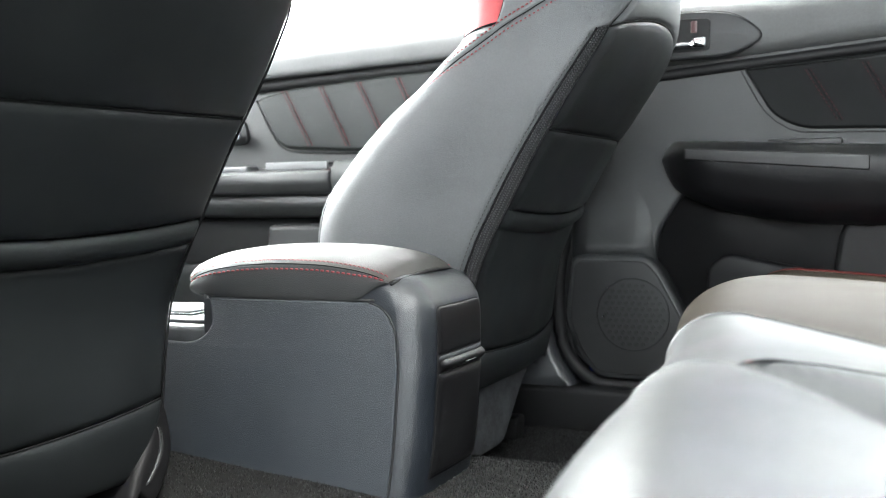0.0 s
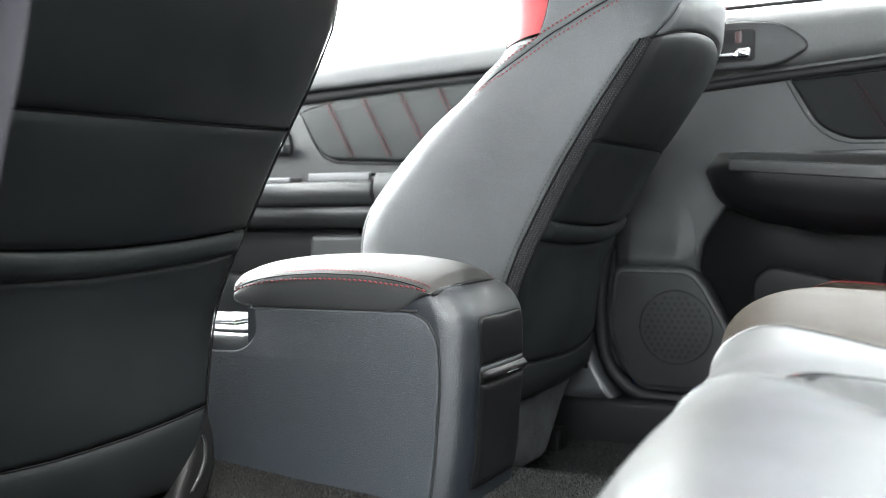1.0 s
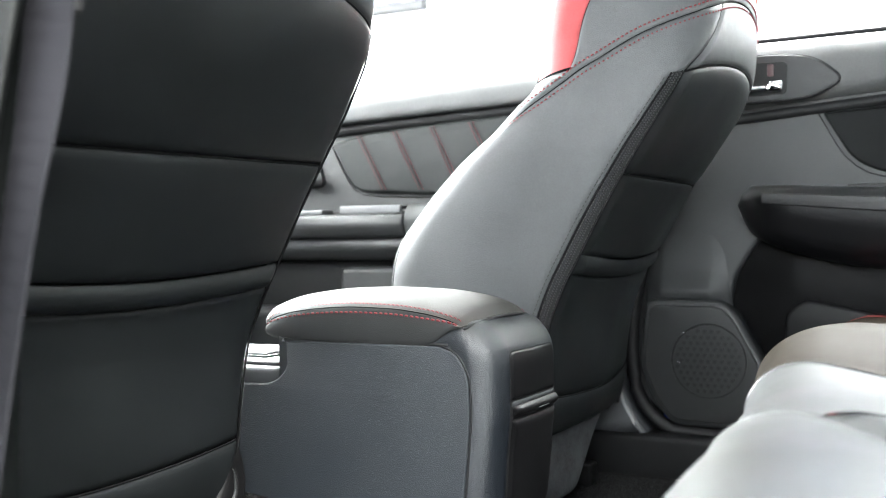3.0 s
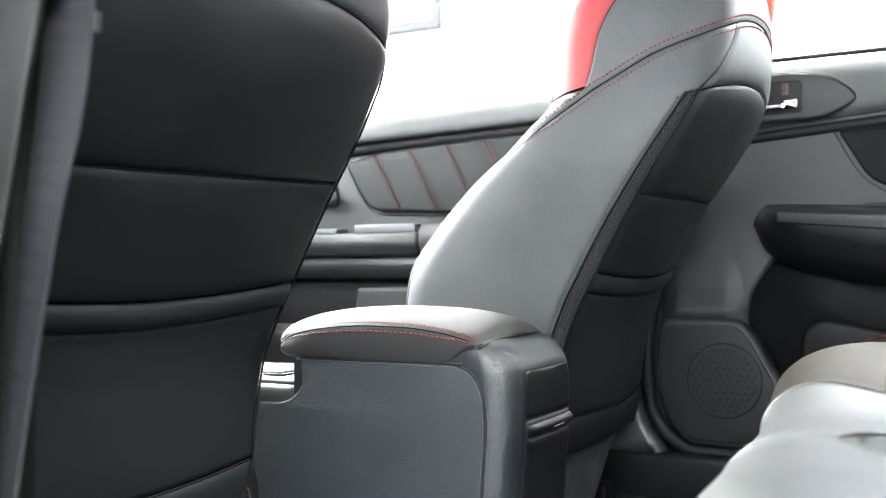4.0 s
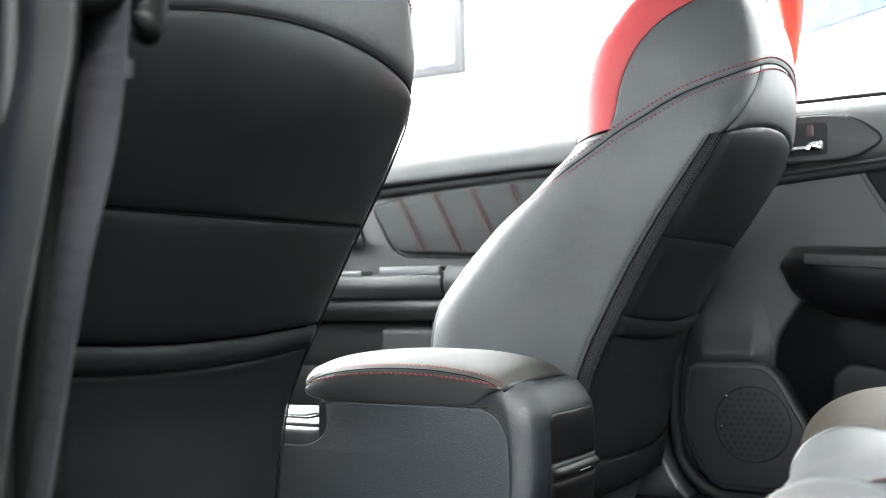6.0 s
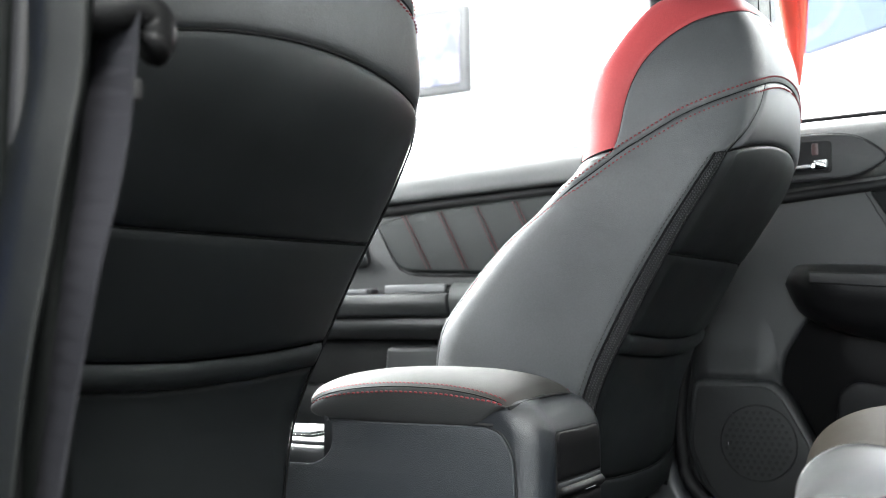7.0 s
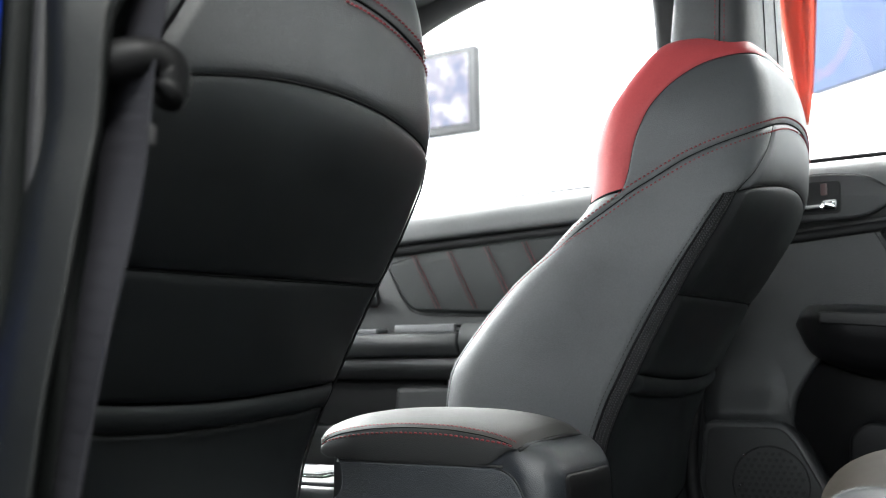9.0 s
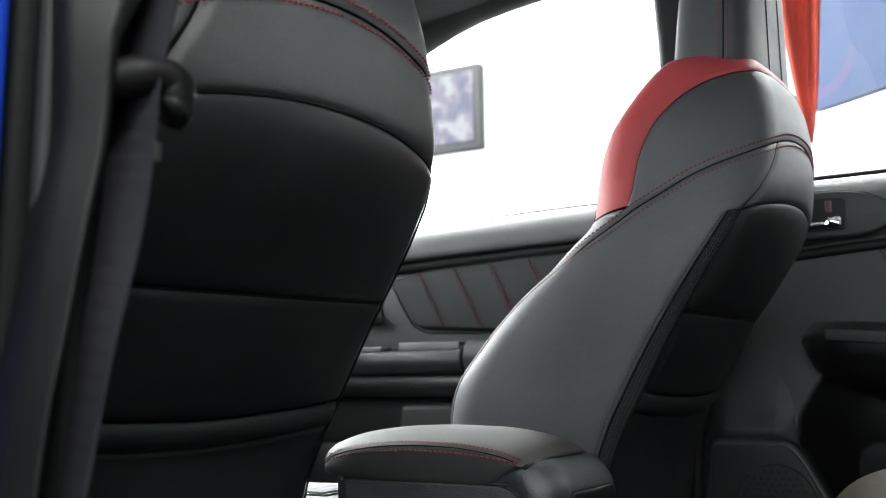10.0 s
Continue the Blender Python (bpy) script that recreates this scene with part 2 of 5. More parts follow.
def tube(points, radius, sides=8, bm=None, squash=1.0, closed=False):
    one = bmesh.new()
    pts = [Vector(p) for p in points]
    rings = []
    up = Vector((0.13, 0.21, 0.97)).normalized()
    for i, p in enumerate(pts):
        t = (pts[min(i + 1, len(pts) - 1)] - pts[max(i - 1, 0)]).normalized()
        a = t.cross(up)
        a = a.normalized() if a.length > 1e-4 else t.orthogonal().normalized()
        b = t.cross(a)
        r = radius(i / (len(pts) - 1)) if callable(radius) else radius
        rings.append([one.verts.new(p + a * r * math.cos(k * math.tau / sides) + b * r * squash * math.sin(k * math.tau / sides))
                      for k in range(sides)])
    for r1, r2 in zip(rings, rings[1:]):
        for k in range(sides):
            one.faces.new((r1[k - 1], r1[k], r2[k], r2[k - 1]))
    one.faces.new(rings[0][::-1])
    one.faces.new(rings[-1])
    return join(bm, one)


def curve_through(keys, n):
    """n points on a smooth line through keys of any dimension."""
    k = np.array(keys, dtype=float)
    d = np.r_[0, np.cumsum(np.linalg.norm(np.diff(k, axis=0), axis=1) + 1e-9)]
    return [[smooth_at(d, k[:, c], v) for c in range(k.shape[1])] for v in np.linspace(0, d[-1], n)]


@functools.lru_cache(None)
def slopes(xs, ys):
    """Slopes of a monotone cubic through a small table."""
    n = len(xs)
    d = [(ys[i + 1] - ys[i]) / (xs[i + 1] - xs[i]) for i in range(n - 1)]
    return [d[0]] + [0.0 if a * b <= 0 else 2 * a * b / (a + b) for a, b in zip(d, d[1:])] + [d[-1]]


def smooth_at(xs, ys, x):
    """Monotone cubic interpolation in a small table."""
    xs, ys, x = tuple(xs), tuple(ys), float(x)
    x = min(max(x, xs[0]), xs[-1])
    i = 0
    while i < len(xs) - 2 and xs[i + 1] < x:
        i += 1
    m = slopes(xs, ys)
    h = xs[i + 1] - xs[i]
    u = (x - xs[i]) / h
    return ((2 * u ** 3 - 3 * u ** 2 + 1) * ys[i] + (u ** 3 - 2 * u ** 2 + u) * h * m[i]
            + (-2 * u ** 3 + 3 * u ** 2) * ys[i + 1] + (u ** 3 - u ** 2) * h * m[i + 1])


def dashes(points, normals, lift=0.0012, step=0.0075, dash=0.0052, radius=0.0008):
    """A row of thread stitches along a line."""
    bm = bmesh.new()
    pts = [Vector(p) + Vector(n) * lift for p, n in zip(points, normals)]
    run = [0.0]
    for a, b in zip(pts, pts[1:]):
        run.append(run[-1] + (b - a).length)

    def at(s):
        i = min(max(int(np.searchsorted(run, s)) - 1, 0), len(pts) - 2)
        u = (s - run[i]) / max(run[i + 1] - run[i], 1e-9)
        return pts[i].lerp(pts[i + 1], u), Vector(normals[i])
    s = 0.0
    while s + dash < run[-1]:
        (p, n), (q, _) = at(s), at(s + dash)
        t = (q - p).normalized()
        a = t.cross(n).normalized()
        ring = []
        for c, w in ((p - n * radius, 0.7), (p.lerp(q, 0.3) + n * radius * 0.6, 1), (p.lerp(q, 0.7) + n * radius * 0.6, 1), (q - n * radius, 0.7)):
            ring.append([bm.verts.new(c + a * radius * w), bm.verts.new(c + n * radius * w), bm.verts.new(c - a * radius * w)])
        for r1, r2 in zip(ring, ring[1:]):
            for k in range(2):
                bm.faces.new((r1[k], r1[k + 1], r2[k + 1], r2[k]))
        s += step
    return bm


def panel(fn, nu, nv, puff=0.004, edge=0.01, sink=0.003, flip=False):
    """A padded cover panel on the surface fn(u, v): swollen inside, pulled in along its seams."""
    bm = bmesh.new()
    us = np.r_[0, 0.5 - 0.5 * np.cos(np.linspace(0.12, 1, nu) * math.pi * 0.999)]
    us = np.unique(np.clip(np.r_[0, us, 1], 0, 1))
    vs = np.unique(np.clip(np.r_[0, 0.5 - 0.5 * np.cos(np.linspace(0.12, 1, nv) * math.pi * 0.999), 1], 0, 1))
    P = np.array([[fn(u, v) for v in vs] for u in us], dtype=float)
    du, dv = np.gradient(P, axis=0), np.gradient(P, axis=1)
    N = np.cross(du, dv)
    N /= np.linalg.norm(N, axis=2, keepdims=True) + 1e-12
    if flip:
        N = -N
    lu = np.linalg.norm(np.diff(P, axis=0), axis=2)
    lv = np.linalg.norm(np.diff(P, axis=1), axis=2)
    cu = np.concatenate([np.zeros((1, len(vs))), np.cumsum(lu, axis=0)])
    cv = np.concatenate([np.zeros((len(us), 1)), np.cumsum(lv, axis=1)], axis=1)
    d = np.minimum(np.minimum(cu, cu[-1:] - cu), np.minimum(cv, cv[:, -1:] - cv))
    off = puff * (1 - np.exp(-d / edge)) - sink * np.exp(-d / 0.0016)
    P = P + N * off[..., None]
    V = [[bm.verts.new(P[i, j]) for j in range(len(vs))] for i in range(len(us))]
    for i in range(len(us) - 1):
        for j in range(len(vs) - 1):
            q = (V[i][j], V[i + 1][j], V[i + 1][j + 1], V[i][j + 1])
            bm.faces.new(q if not flip else q[::-1])
    return bm


def panel_part(name, fn, nu, nv, mat, parent, label="", flip=False, **kw):
    bm = panel(fn, nu, nv, flip=flip, **kw)
    me = bpy.data.meshes.new(name)
    bm.to_mesh(me)
    bm.free()
    me.shade_smooth()
    me.materials.append(mat)
    ob = new(name, me)
    ob.parent = parent
    return tagged(ob, label)


# ---- the showroom round the car ----
def showroom():
    t = 0.2
    x0, x1, y0, y1, z0, z1 = ROOM_X0, ROOM_X1, ROOM_Y0, ROOM_Y1, ROOM_Z0, ROOM_Z1
    solid("floor", box(x0, x1, y0, y1, z0 - t, z0), TILE, "grey polished showroom floor", "floor", "structure", smooth=False)
    solid("ceiling", box(x0, x1, y0, y1, z1, z1 + t), WALL, "white painted showroom ceiling", "ceiling", "structure", smooth=False)
    solid("wall_east", box(x1, x1 + t, y0, y1, z0, z1), WALL, "white painted showroom wall with a screen", "wall", "structure", smooth=False)
    solid("wall_west", box(x0 - t, x0, y0, y1, z0, z1), WALL, "white painted showroom wall", "wall", "structure", smooth=False)
    solid("wall_south", box(x0, x1, y0 - t, y0, z0, z1), DARKWALL, "grey painted showroom wall", "wall", "structure", smooth=False)
    solid("wall_north", box(x0, x1, y1, y1 + t, z0, z1), WALL, "white painted showroom wall", "wall", "structure", smooth=False)


showroom()


# ---- car body: floor, roof, pillars, sills ----
def carpet_height(x):
    """Height of the carpet across the car: a tunnel hump along the middle."""
    a = abs(x)
    return smooth_at([0, 0.10, 0.15, 0.22, 0.30, 0.75], [0.158, 0.158, 0.148, 0.09, 0.072, 0.072], a)


def carpet_at(x, y):
    """The carpet with its unevenness; the hump climbs towards the front."""
    z = carpet_height(x) + 0.0025 * noise.noise((x * 9, y * 9, 0.3))
    if abs(x) < 0.2 and y > 0.03:
        z += 0.11 * (y - 0.03) * max(0, 1 - abs(x) / 0.2) ** 0.3
    return z


def car_floor():
    bm = bmesh.new()
    xs = np.linspace(-0.70, 0.74, 97)
    ys = np.linspace(-1.2, 1.35, 60)
    V = []
    for x in xs:
        row = []
        for y in ys:
            row.append(bm.verts.new((x, y, carpet_at(x, y))))
        V.append(row)
    for i in range(len(xs) - 1):
        for j in range(len(ys) - 1):
            bm.faces.new((V[i][j], V[i + 1][j], V[i + 1][j + 1], V[i][j + 1]))
    me = bpy.data.meshes.new("car_carpet")
    bm.to_mesh(me)
    bm.free()
    me.shade_smooth()
    me.materials.append(CARPET)
    tagged(new("car_carpet", me), "charcoal cut-pile carpet with a centre tunnel", "carpet", kind="structure")
    # carpet pile
    rng = random.Random(4)
    verts, faces = [], []
    for _ in range(230000):
        x, y = rng.uniform(-0.40, 0.64), rng.uniform(-0.36, 0.42)
        z = carpet_at(x, y)
        a, h, w = rng.uniform(0, math.tau), rng.uniform(0.0010, 0.0030), rng.uniform(0.0006, 0.0013)
        dx, dy = math.cos(a), math.sin(a)
        lx, ly = rng.uniform(-0.0025, 0.0025), rng.uniform(-0.0025, 0.0025)
        k = len(verts)
        verts += [(x - dx * w, y - dy * w, z - 0.002), (x + dx * w, y + dy * w, z - 0.002), (x + lx, y + ly, z + h)]
        faces.append((k, k + 1, k + 2))
    me = bpy.data.meshes.new("carpet_pile")
    me.from_pydata(verts, [], faces)
    me.materials.append(PILE)
    tagged(new("carpet_pile", me), "charcoal carpet tufts", "carpet", kind="stuff")


car_floor()


def roof_x(y, z):
    """Inner face of the right side glass: it leans in towards the roof."""
    return 0.70 - 0.30 * max(0.0, z - 0.79)


def car_shell():
    shell = thing("car_body", "blue car body shell with a dark headliner", "car body", kind="structure")
    # roof with headliner, arched fore and aft
    bm = bmesh.new()
    rows = []
    for y, z in ((1.05, 1.08), (0.85, 1.145), (0.6, 1.195), (0.3, 1.225), (0.0, 1.235), (-0.4, 1.225), (-0.8, 1.18), (-1.0, 1.14)):
        rows.append([[bm.verts.new((x, y, z + d - 0.05 * (abs(x) / 0.6) ** 3)) for x in np.linspace(-0.58, 0.58, 13)] for d in (0, 0.05)])
    for r1, r2 in zip(rows, rows[1:]):
        for k in range(12):
            bm.faces.new((r1[0][k], r1[0][k + 1], r2[0][k + 1], r2[0][k]))
            bm.faces.new((r1[1][k], r1[1][k + 1], r2[1][k + 1], r2[1][k]))
    part("headliner", bm, LINER, shell, "dark cloth headliner")
    for s in (1, -1):
        rail = curve_through([(s * 0.70, 1.30, 0.80), (s * 0.66, 0.95, 0.99), (s * 0.615, 0.66, 1.128), (s * 0.59, 0.42, 1.19), (s * 0.58, 0.1, 1.21),
                              (s * 0.58, -0.3, 1.205), (s * 0.60, -0.65, 1.14), (s * 0.66, -0.95, 0.95)], 40)
        part("roof_rail", tube(rail, 0.036, 10), LINER, shell, "dark roof rail trim above the door opening")
    # right centre pillar
    post = curve_through([(0.735, 0.115, 0.10), (0.735, 0.115, 0.5), (0.715, 0.09, 0.8), (0.655, 0.055, 1.0), (0.60, 0.05, 1.2)], 16)
    bm = bmesh.new()
    rings = []
    for x, y, z in post:
        w = smooth_at([0.1, 0.6, 0.85, 1.2], [0.05, 0.05, 0.068, 0.066], z)
        sec = rounded([(x - 0.028, y - w), (x - 0.028, y + w), (x + 0.05, y + w), (x + 0.05, y - w)], 0.02, 4)
        rings.append([bm.verts.new((p[0], p[1], z)) for p in sec])
    for r1, r2 in zip(rings, rings[1:]):
        for k in range(len(r1)):
            bm.faces.new((r1[k - 1], r1[k], r2[k], r2[k - 1]))
    part("centre_pillar", bm, BLACKTRIM, shell, "black centre pillar trim")
    # sills
    part("sill_trim", box(0.655, 0.73, -0.5, 1.1, 0.06, 0.146, 0.014, 4), BLACKTRIM, shell, "black plastic sill trim")
    part("pillar_foot", slab(rounded([(0.26, 0.12), (0.22, 0.36), (0.128, 0.36), (0.118, 0.25), (0.10, 0.19), (0.05, 0.12)], 0.02), 0.662, 0.73, "x", 0.012), PLASTIC, shell, "grey plastic foot of the centre pillar")
    part("outer_side", box(0.752, 0.80, -1.2, 1.4, 0.0, 0.79, 0.02), PAINT, shell, "blue painted outer door skin")
    # closing panels, plain
    part("bulkhead", box(-0.72, 0.74, 1.35, 1.40, 0.0, 0.80), BLACKTRIM, shell, "plain black bulkhead")
    part("parcel_shelf", box(-0.68, 0.70, -1.6, -1.0, 0.70, 0.78, 0.01), BLACKTRIM, shell, "plain black rear shelf")
    part("underbody", box(-0.72, 0.75, -1.6, 1.4, ROOM_Z0 + 0.001, 0.03), BLACKTRIM, shell, "plain black underbody")
    # left front door, closed, seen from nowhere but closing the cabin
    part("left_door_skin", box(-0.76, -0.72, 0.10, 1.4, 0.05, 0.79, 0.01), DOORTRIM, shell, "plain dark closed front door")


car_shell()


# ---- left centre pillar with seat belt ----
def left_pillar():
    pil = thing("door_pillar", "grey trimmed door pillar with blue painted jamb and rubber seal and dark gap", "pillar", kind="structure")

    def column(name, sec, mat, label, lean=0.05, flare=0.0):
        bm = bmesh.new()
        rings = []
        for z in np.linspace(-0.05, 1.2, 26):
            d = lean * (z - 0.55) + 0.10 * max(0, z - 0.75)
            yy = 0.03 * (z - 0.55)
            wide = flare * max(0.0, z - 0.60)
            rings.append([bm.verts.new((p[0] + d + (wide if p[0] > -0.72 else 0), p[1] + yy, z)) for p in sec])
        for r1, r2 in zip(rings, rings[1:]):
            for k in range(len(r1)):
                bm.faces.new((r1[k - 1], r1[k], r2[k], r2[k - 1]))
        part(name, bm, mat, pil, label)
    column("jamb", rounded([(-0.84, -0.02), (-0.757, -0.035), (-0.750, 0.08), (-0.84, 0.10)], 0.012, 4), PAINT, "blue painted door jamb")
    column("jamb_trim", rounded([(-0.757, -0.035), (-0.743, -0.04), (-0.742, 0.06), (-0.757, 0.06)], 0.006, 4), PILLAR_SHADED, "grey jamb edge trim, darkened for shade")
    column("seal", rounded([(-0.746, -0.045), (-0.735, -0.047), (-0.734, 0.05), (-0.744, 0.05)], 0.006, 4), SEAL_AND_GAP, "black rubber door seal")
    # smooth cover that overlaps the belt guide
    EDGE_UP, EDGE_IN = [0.2, 0.47, 0.5103, 0.5526, 0.582, 0.6125, 0.6431, 0.6666, 0.6791, 0.6946, 0.7062, 0.76, 0.95], [-0.7825, -0.7525, -0.7442, -0.7355, -0.7288, -0.7215, -0.7184, -0.7157, -0.7096, -0.6998, -0.6932, -0.6812, -0.6632]
    bm = bmesh.new()
    rings = []
    for z in np.linspace(0.2, 0.95, 60):
        xr = smooth_at(EDGE_UP, EDGE_IN, z)
        xl = min(xr - 0.012, smooth_at([0.2, 0.47, 0.51, 0.566, 0.624, 0.683, 0.95], [-0.795, -0.7597, -0.7551, -0.7466, -0.7377, -0.7371, -0.728], z))
        sec = rounded([(xl, -0.035), (xl, -0.054), (xl + 0.6 * (xr - xl), -0.074), (xr, -0.070), (xr + 0.001, -0.050), (xr, -0.035)], 0.005, 5)
        rings.append([bm.verts.new((q[0], q[1], z)) for q in sec])
    for r1, r2 in zip(rings, rings[1:]):
        for k in range(len(r1)):
            bm.faces.new((r1[k - 1], r1[k], r2[k], r2[k - 1]))
    part("pillar_cover", bm, COVERTRIM_SHADED, pil, "grey-green satin pillar cover, darkened for shade")
    column("pillar_trim", rounded([(-0.736, -0.040), (-0.727, -0.055), (-0.707, -0.052), (-0.706, 0.0), (-0.706, 0.06), (-0.735, 0.06)], 0.012, 5), PILLAR_SHADED, "grey moulded pillar trim, darkened for shade", flare=0.22)


left_pillar()


def open_door():
    """The left rear door, swung open beside the camera."""
    door = thing("open_rear_door", "blue rear car door with dark inner trim, swung wide open", "car door")
    m = Matrix.Translation((-0.86, 0.03, 0)) @ Matrix.Rotation(radians(200), 4, "Z")

    def placed(name, bm, mat, label):
        bmesh.ops.transform(bm, matrix=m, verts=bm.verts[:])
        return part(name, bm, mat, door, label)
    placed("outer_skin", slab(rounded([(0.0, 0.02), (0.80, 0.02), (0.95, 0.35), (0.96, 0.79), (0.0, 0.77)], [0.03, 0.08, 0.10, 0.03, 0.03]), -0.06, -0.02, "y", 0.015), PAINT, "blue painted door skin")
    placed("inner_trim", slab(rounded([(0.03, 0.06), (0.78, 0.06), (0.92, 0.36), (0.93, 0.79), (0.03, 0.77)], [0.03, 0.08, 0.10, 0.03, 0.03]), 0.03, -0.02, "y", 0.012), DOORTRIM, "dark grey moulded door trim")
    placed("armrest", slab(rounded([(0.15, 0.44), (0.60, 0.42), (0.72, 0.50), (0.70, 0.55), (0.15, 0.56)], 0.03), 0.09, 0.02, "y", 0.02), ENDBLACK, "black moulded armrest")
    placed("window_frame", tube(curve_through([(0.02, -0.02, 0.78), (0.05, -0.03, 0.95), (0.12, -0.05, 1.13), (0.40, -0.06, 1.17), (0.68, -0.05, 1.09), (0.94, -0.02, 0.79)], 30), 0.022, 8), SEAL_AND_GAP, "black window frame")


open_door()


def seat_belt():
    belt = thing("seat_belt", "dark grey seat belt webbing through a black guide loop", "seat belt")

    def strap(name, pts, w, turns):
        bm = bmesh.new()
        rows = []
        for (x, y, z), (a,) in zip(curve_through(pts, 40), [(smooth_at(np.linspace(0, 1, len(turns)), turns, v),) for v in np.linspace(0, 1, 40)]):
            a = radians(a)
            dx, dy = math.cos(a) * w / 2, math.sin(a) * w / 2
            nx, ny = -math.sin(a) * 0.0007, math.cos(a) * 0.0007
            rows.append([bm.verts.new(p) for p in ((x - dx - nx, y - dy - ny, z), (x + dx - nx, y + dy - ny, z), (x + dx + nx, y + dy + ny, z), (x - dx + nx, y - dy + ny, z))])
        for r1, r2 in zip(rows, rows[1:]):
            for k in range(4):
                bm.faces.new((r1[k - 1], r1[k], r2[k], r2[k - 1]))
        part(name, bm, WEBBING, belt, "dark grey woven webbing", smooth=False)
    strap("webbing", [(-0.6975, -0.062, 0.652), (-0.706, -0.062, 0.601), (-0.7148, -0.062, 0.555), (-0.7245, -0.062, 0.511), (-0.7315, -0.062, 0.468), (-0.743, -0.062, 0.38), (-0.760, -0.06, 0.20)], 0.046,
          [80, 91, 82, 72, 63, 58, 56])
    strap("webbing", [(-0.6975, -0.060, 0.652), (-0.6935, -0.060, 0.669), (-0.6855, -0.060, 0.702), (-0.662, -0.052, 0.80), (-0.645, -0.042, 0.88)], 0.046, [86, 85, 74, 72, 70])
    loop = [(-0.7150, -0.055, 0.6480), (-0.7105, -0.064, 0.6490), (-0.7036, -0.072, 0.6509), (-0.6931, -0.077, 0.6519), (-0.6864, -0.08, 0.6464), (-0.6858, -0.08, 0.6377), (-0.6906, -0.08, 0.6311)]
    part("guide_loop", tube(curve_through(loop, 30), lambda u: 0.0115 - 0.0010 * u, 12), LOOPBLACK, belt, "black plastic guide loop")
    part("stop_button", box(-0.706, -0.701, -0.0865, -0.0825, 0.602, 0.613, 0.0008), SEAL_AND_GAP, belt, "small black webbing stop")


seat_belt()


# ---- front seats ----
ZT = [0.10, 0.16, 0.26, 0.305, 0.367, 0.42, 0.46, 0.526, 0.59, 0.65, 0.69, 0.72, 0.755, 0.80, 0.842, 0.876, 0.903, 0.916]
YE = [0.105, 0.085, 0.060, 0.055, 0.045, 0.024, 0.002, -0.034, -0.073, -0.111, -0.135, -0.149, -0.155, -0.157, -0.152, -0.142, -0.125, -0.11]
BULGE = [0, 0, 0.004, 0.006, 0.006, 0.006, 0.008, 0.012, 0.016, 0.019, 0.016, 0.010, 0.008, 0.008, 0.008, 0.008, 0.005, 0.004]
OUTER_Z, OUTER = [0.1, 0.6, 0.69, 0.76, 0.9], [0.027, 0.025, 0.017, 0.013, 0.004]
YF = [0.19, 0.235, 0.272, 0.278, 0.283, 0.282, 0.275, 0.227, 0.165, 0.105, 0.070, 0.062, 0.057, 0.045, 0.024, 0.004, -0.014, -0.046]
WB = [0.207] * 9 + [0.200, 0.190, 0.177, 0.160, 0.147, 0.135, 0.122, 0.104, 0.09]
WF = [0.212, 0.222, 0.237, 0.242, 0.242, 0.242, 0.242, 0.242, 0.239, 0.232, 0.222, 0.217, 0.214, 0.207, 0.19, 0.168, 0.138, 0.105]
CX, SLIDE = 0.397, 0.19
OUTBOARD = {"side": 1}


@functools.lru_cache(None)
def seat_row(z):
    """The seat's section at a height: back, front, half widths, bulge, outboard rounding."""
    return tuple(smooth_at(ZT, c, z) for c in (YE, YF, WB, WF, BULGE)) + (smooth_at(OUTER_Z, OUTER, z),)


def crease(z):
    """How far the bolster's facing folds back along its seam, at a height."""
    return min(1.0, max(0.0, (z - 0.585) / 0.035)) * min(1.0, max(0.0, (0.720 - z) / 0.05))


def seat_side(q, z, s=1):
    """The seat's flank: q runs from the back edge (0) to the tip of the bolster (1); s is the side."""
    ye, yf, wb, wf, _, outer = seat_row(z)
    x = wb + (wf - wb) * math.sin(min(q / 0.75, 1) * math.pi / 2)
    c = crease(z)
    q0 = 0.8 + (min(0.8, seam_q(z)) - 0.8) * c if c else 0.8
    if q > q0:
        x -= (0.03 + 0.018 * c) * ((q - q0) / (1 - q0)) ** (2.2 - 0.6 * c)
    if q < 0.08:
        x -= 0.0015 * ((0.08 - q) / 0.08) ** 2
    y = ye + (yf - ye) * q
    if s == OUTBOARD["side"]:
        y += outer * max(0.0, 1 - q) ** 1.5
    return (s * x, y, z)


def seat_back(p, z):
    """The seat's rear face: p runs from one edge (-1) to the other (1)."""
    ye, _, wb, _, b, outer = seat_row(z)
    y = ye - b * (1 - abs(p) ** 2.4)
    y += outer * max(0.0, p * OUTBOARD["side"]) ** 1.5
    return (p * (wb - 0.0015), y, z)


def seat_front(p, z):
    ye, yf, _, wf, _, _ = seat_row(z)
    w = wf - 0.037 - 0.018 * crease(z)
    yf -= 0.006
    low = ye + 0.55 * (yf - ye)
    a = abs(p)
    return (p * w, low + (yf - low) * max(0, (a - 0.45) / 0.55) ** 1.6, z)


SEAM = ([0.12, 0.42, 0.48, 0.574, 0.60, 0.617, 0.65, 0.69, 0.710, 0.738, 0.757, 0.770], [0.976, 0.972, 0.970, 0.962, 0.93, 0.89, 0.81, 0.68, 0.55, 0.35, 0.16, 0.0])
# lines on the head of the seat, as (turn round the seat, height) at steps of a run from the front corner to the middle
ACCENT_T = [0, 0.05, 0.15, 0.23, 0.31, 0.38, 0.46, 0.56, 0.68, 1.0]
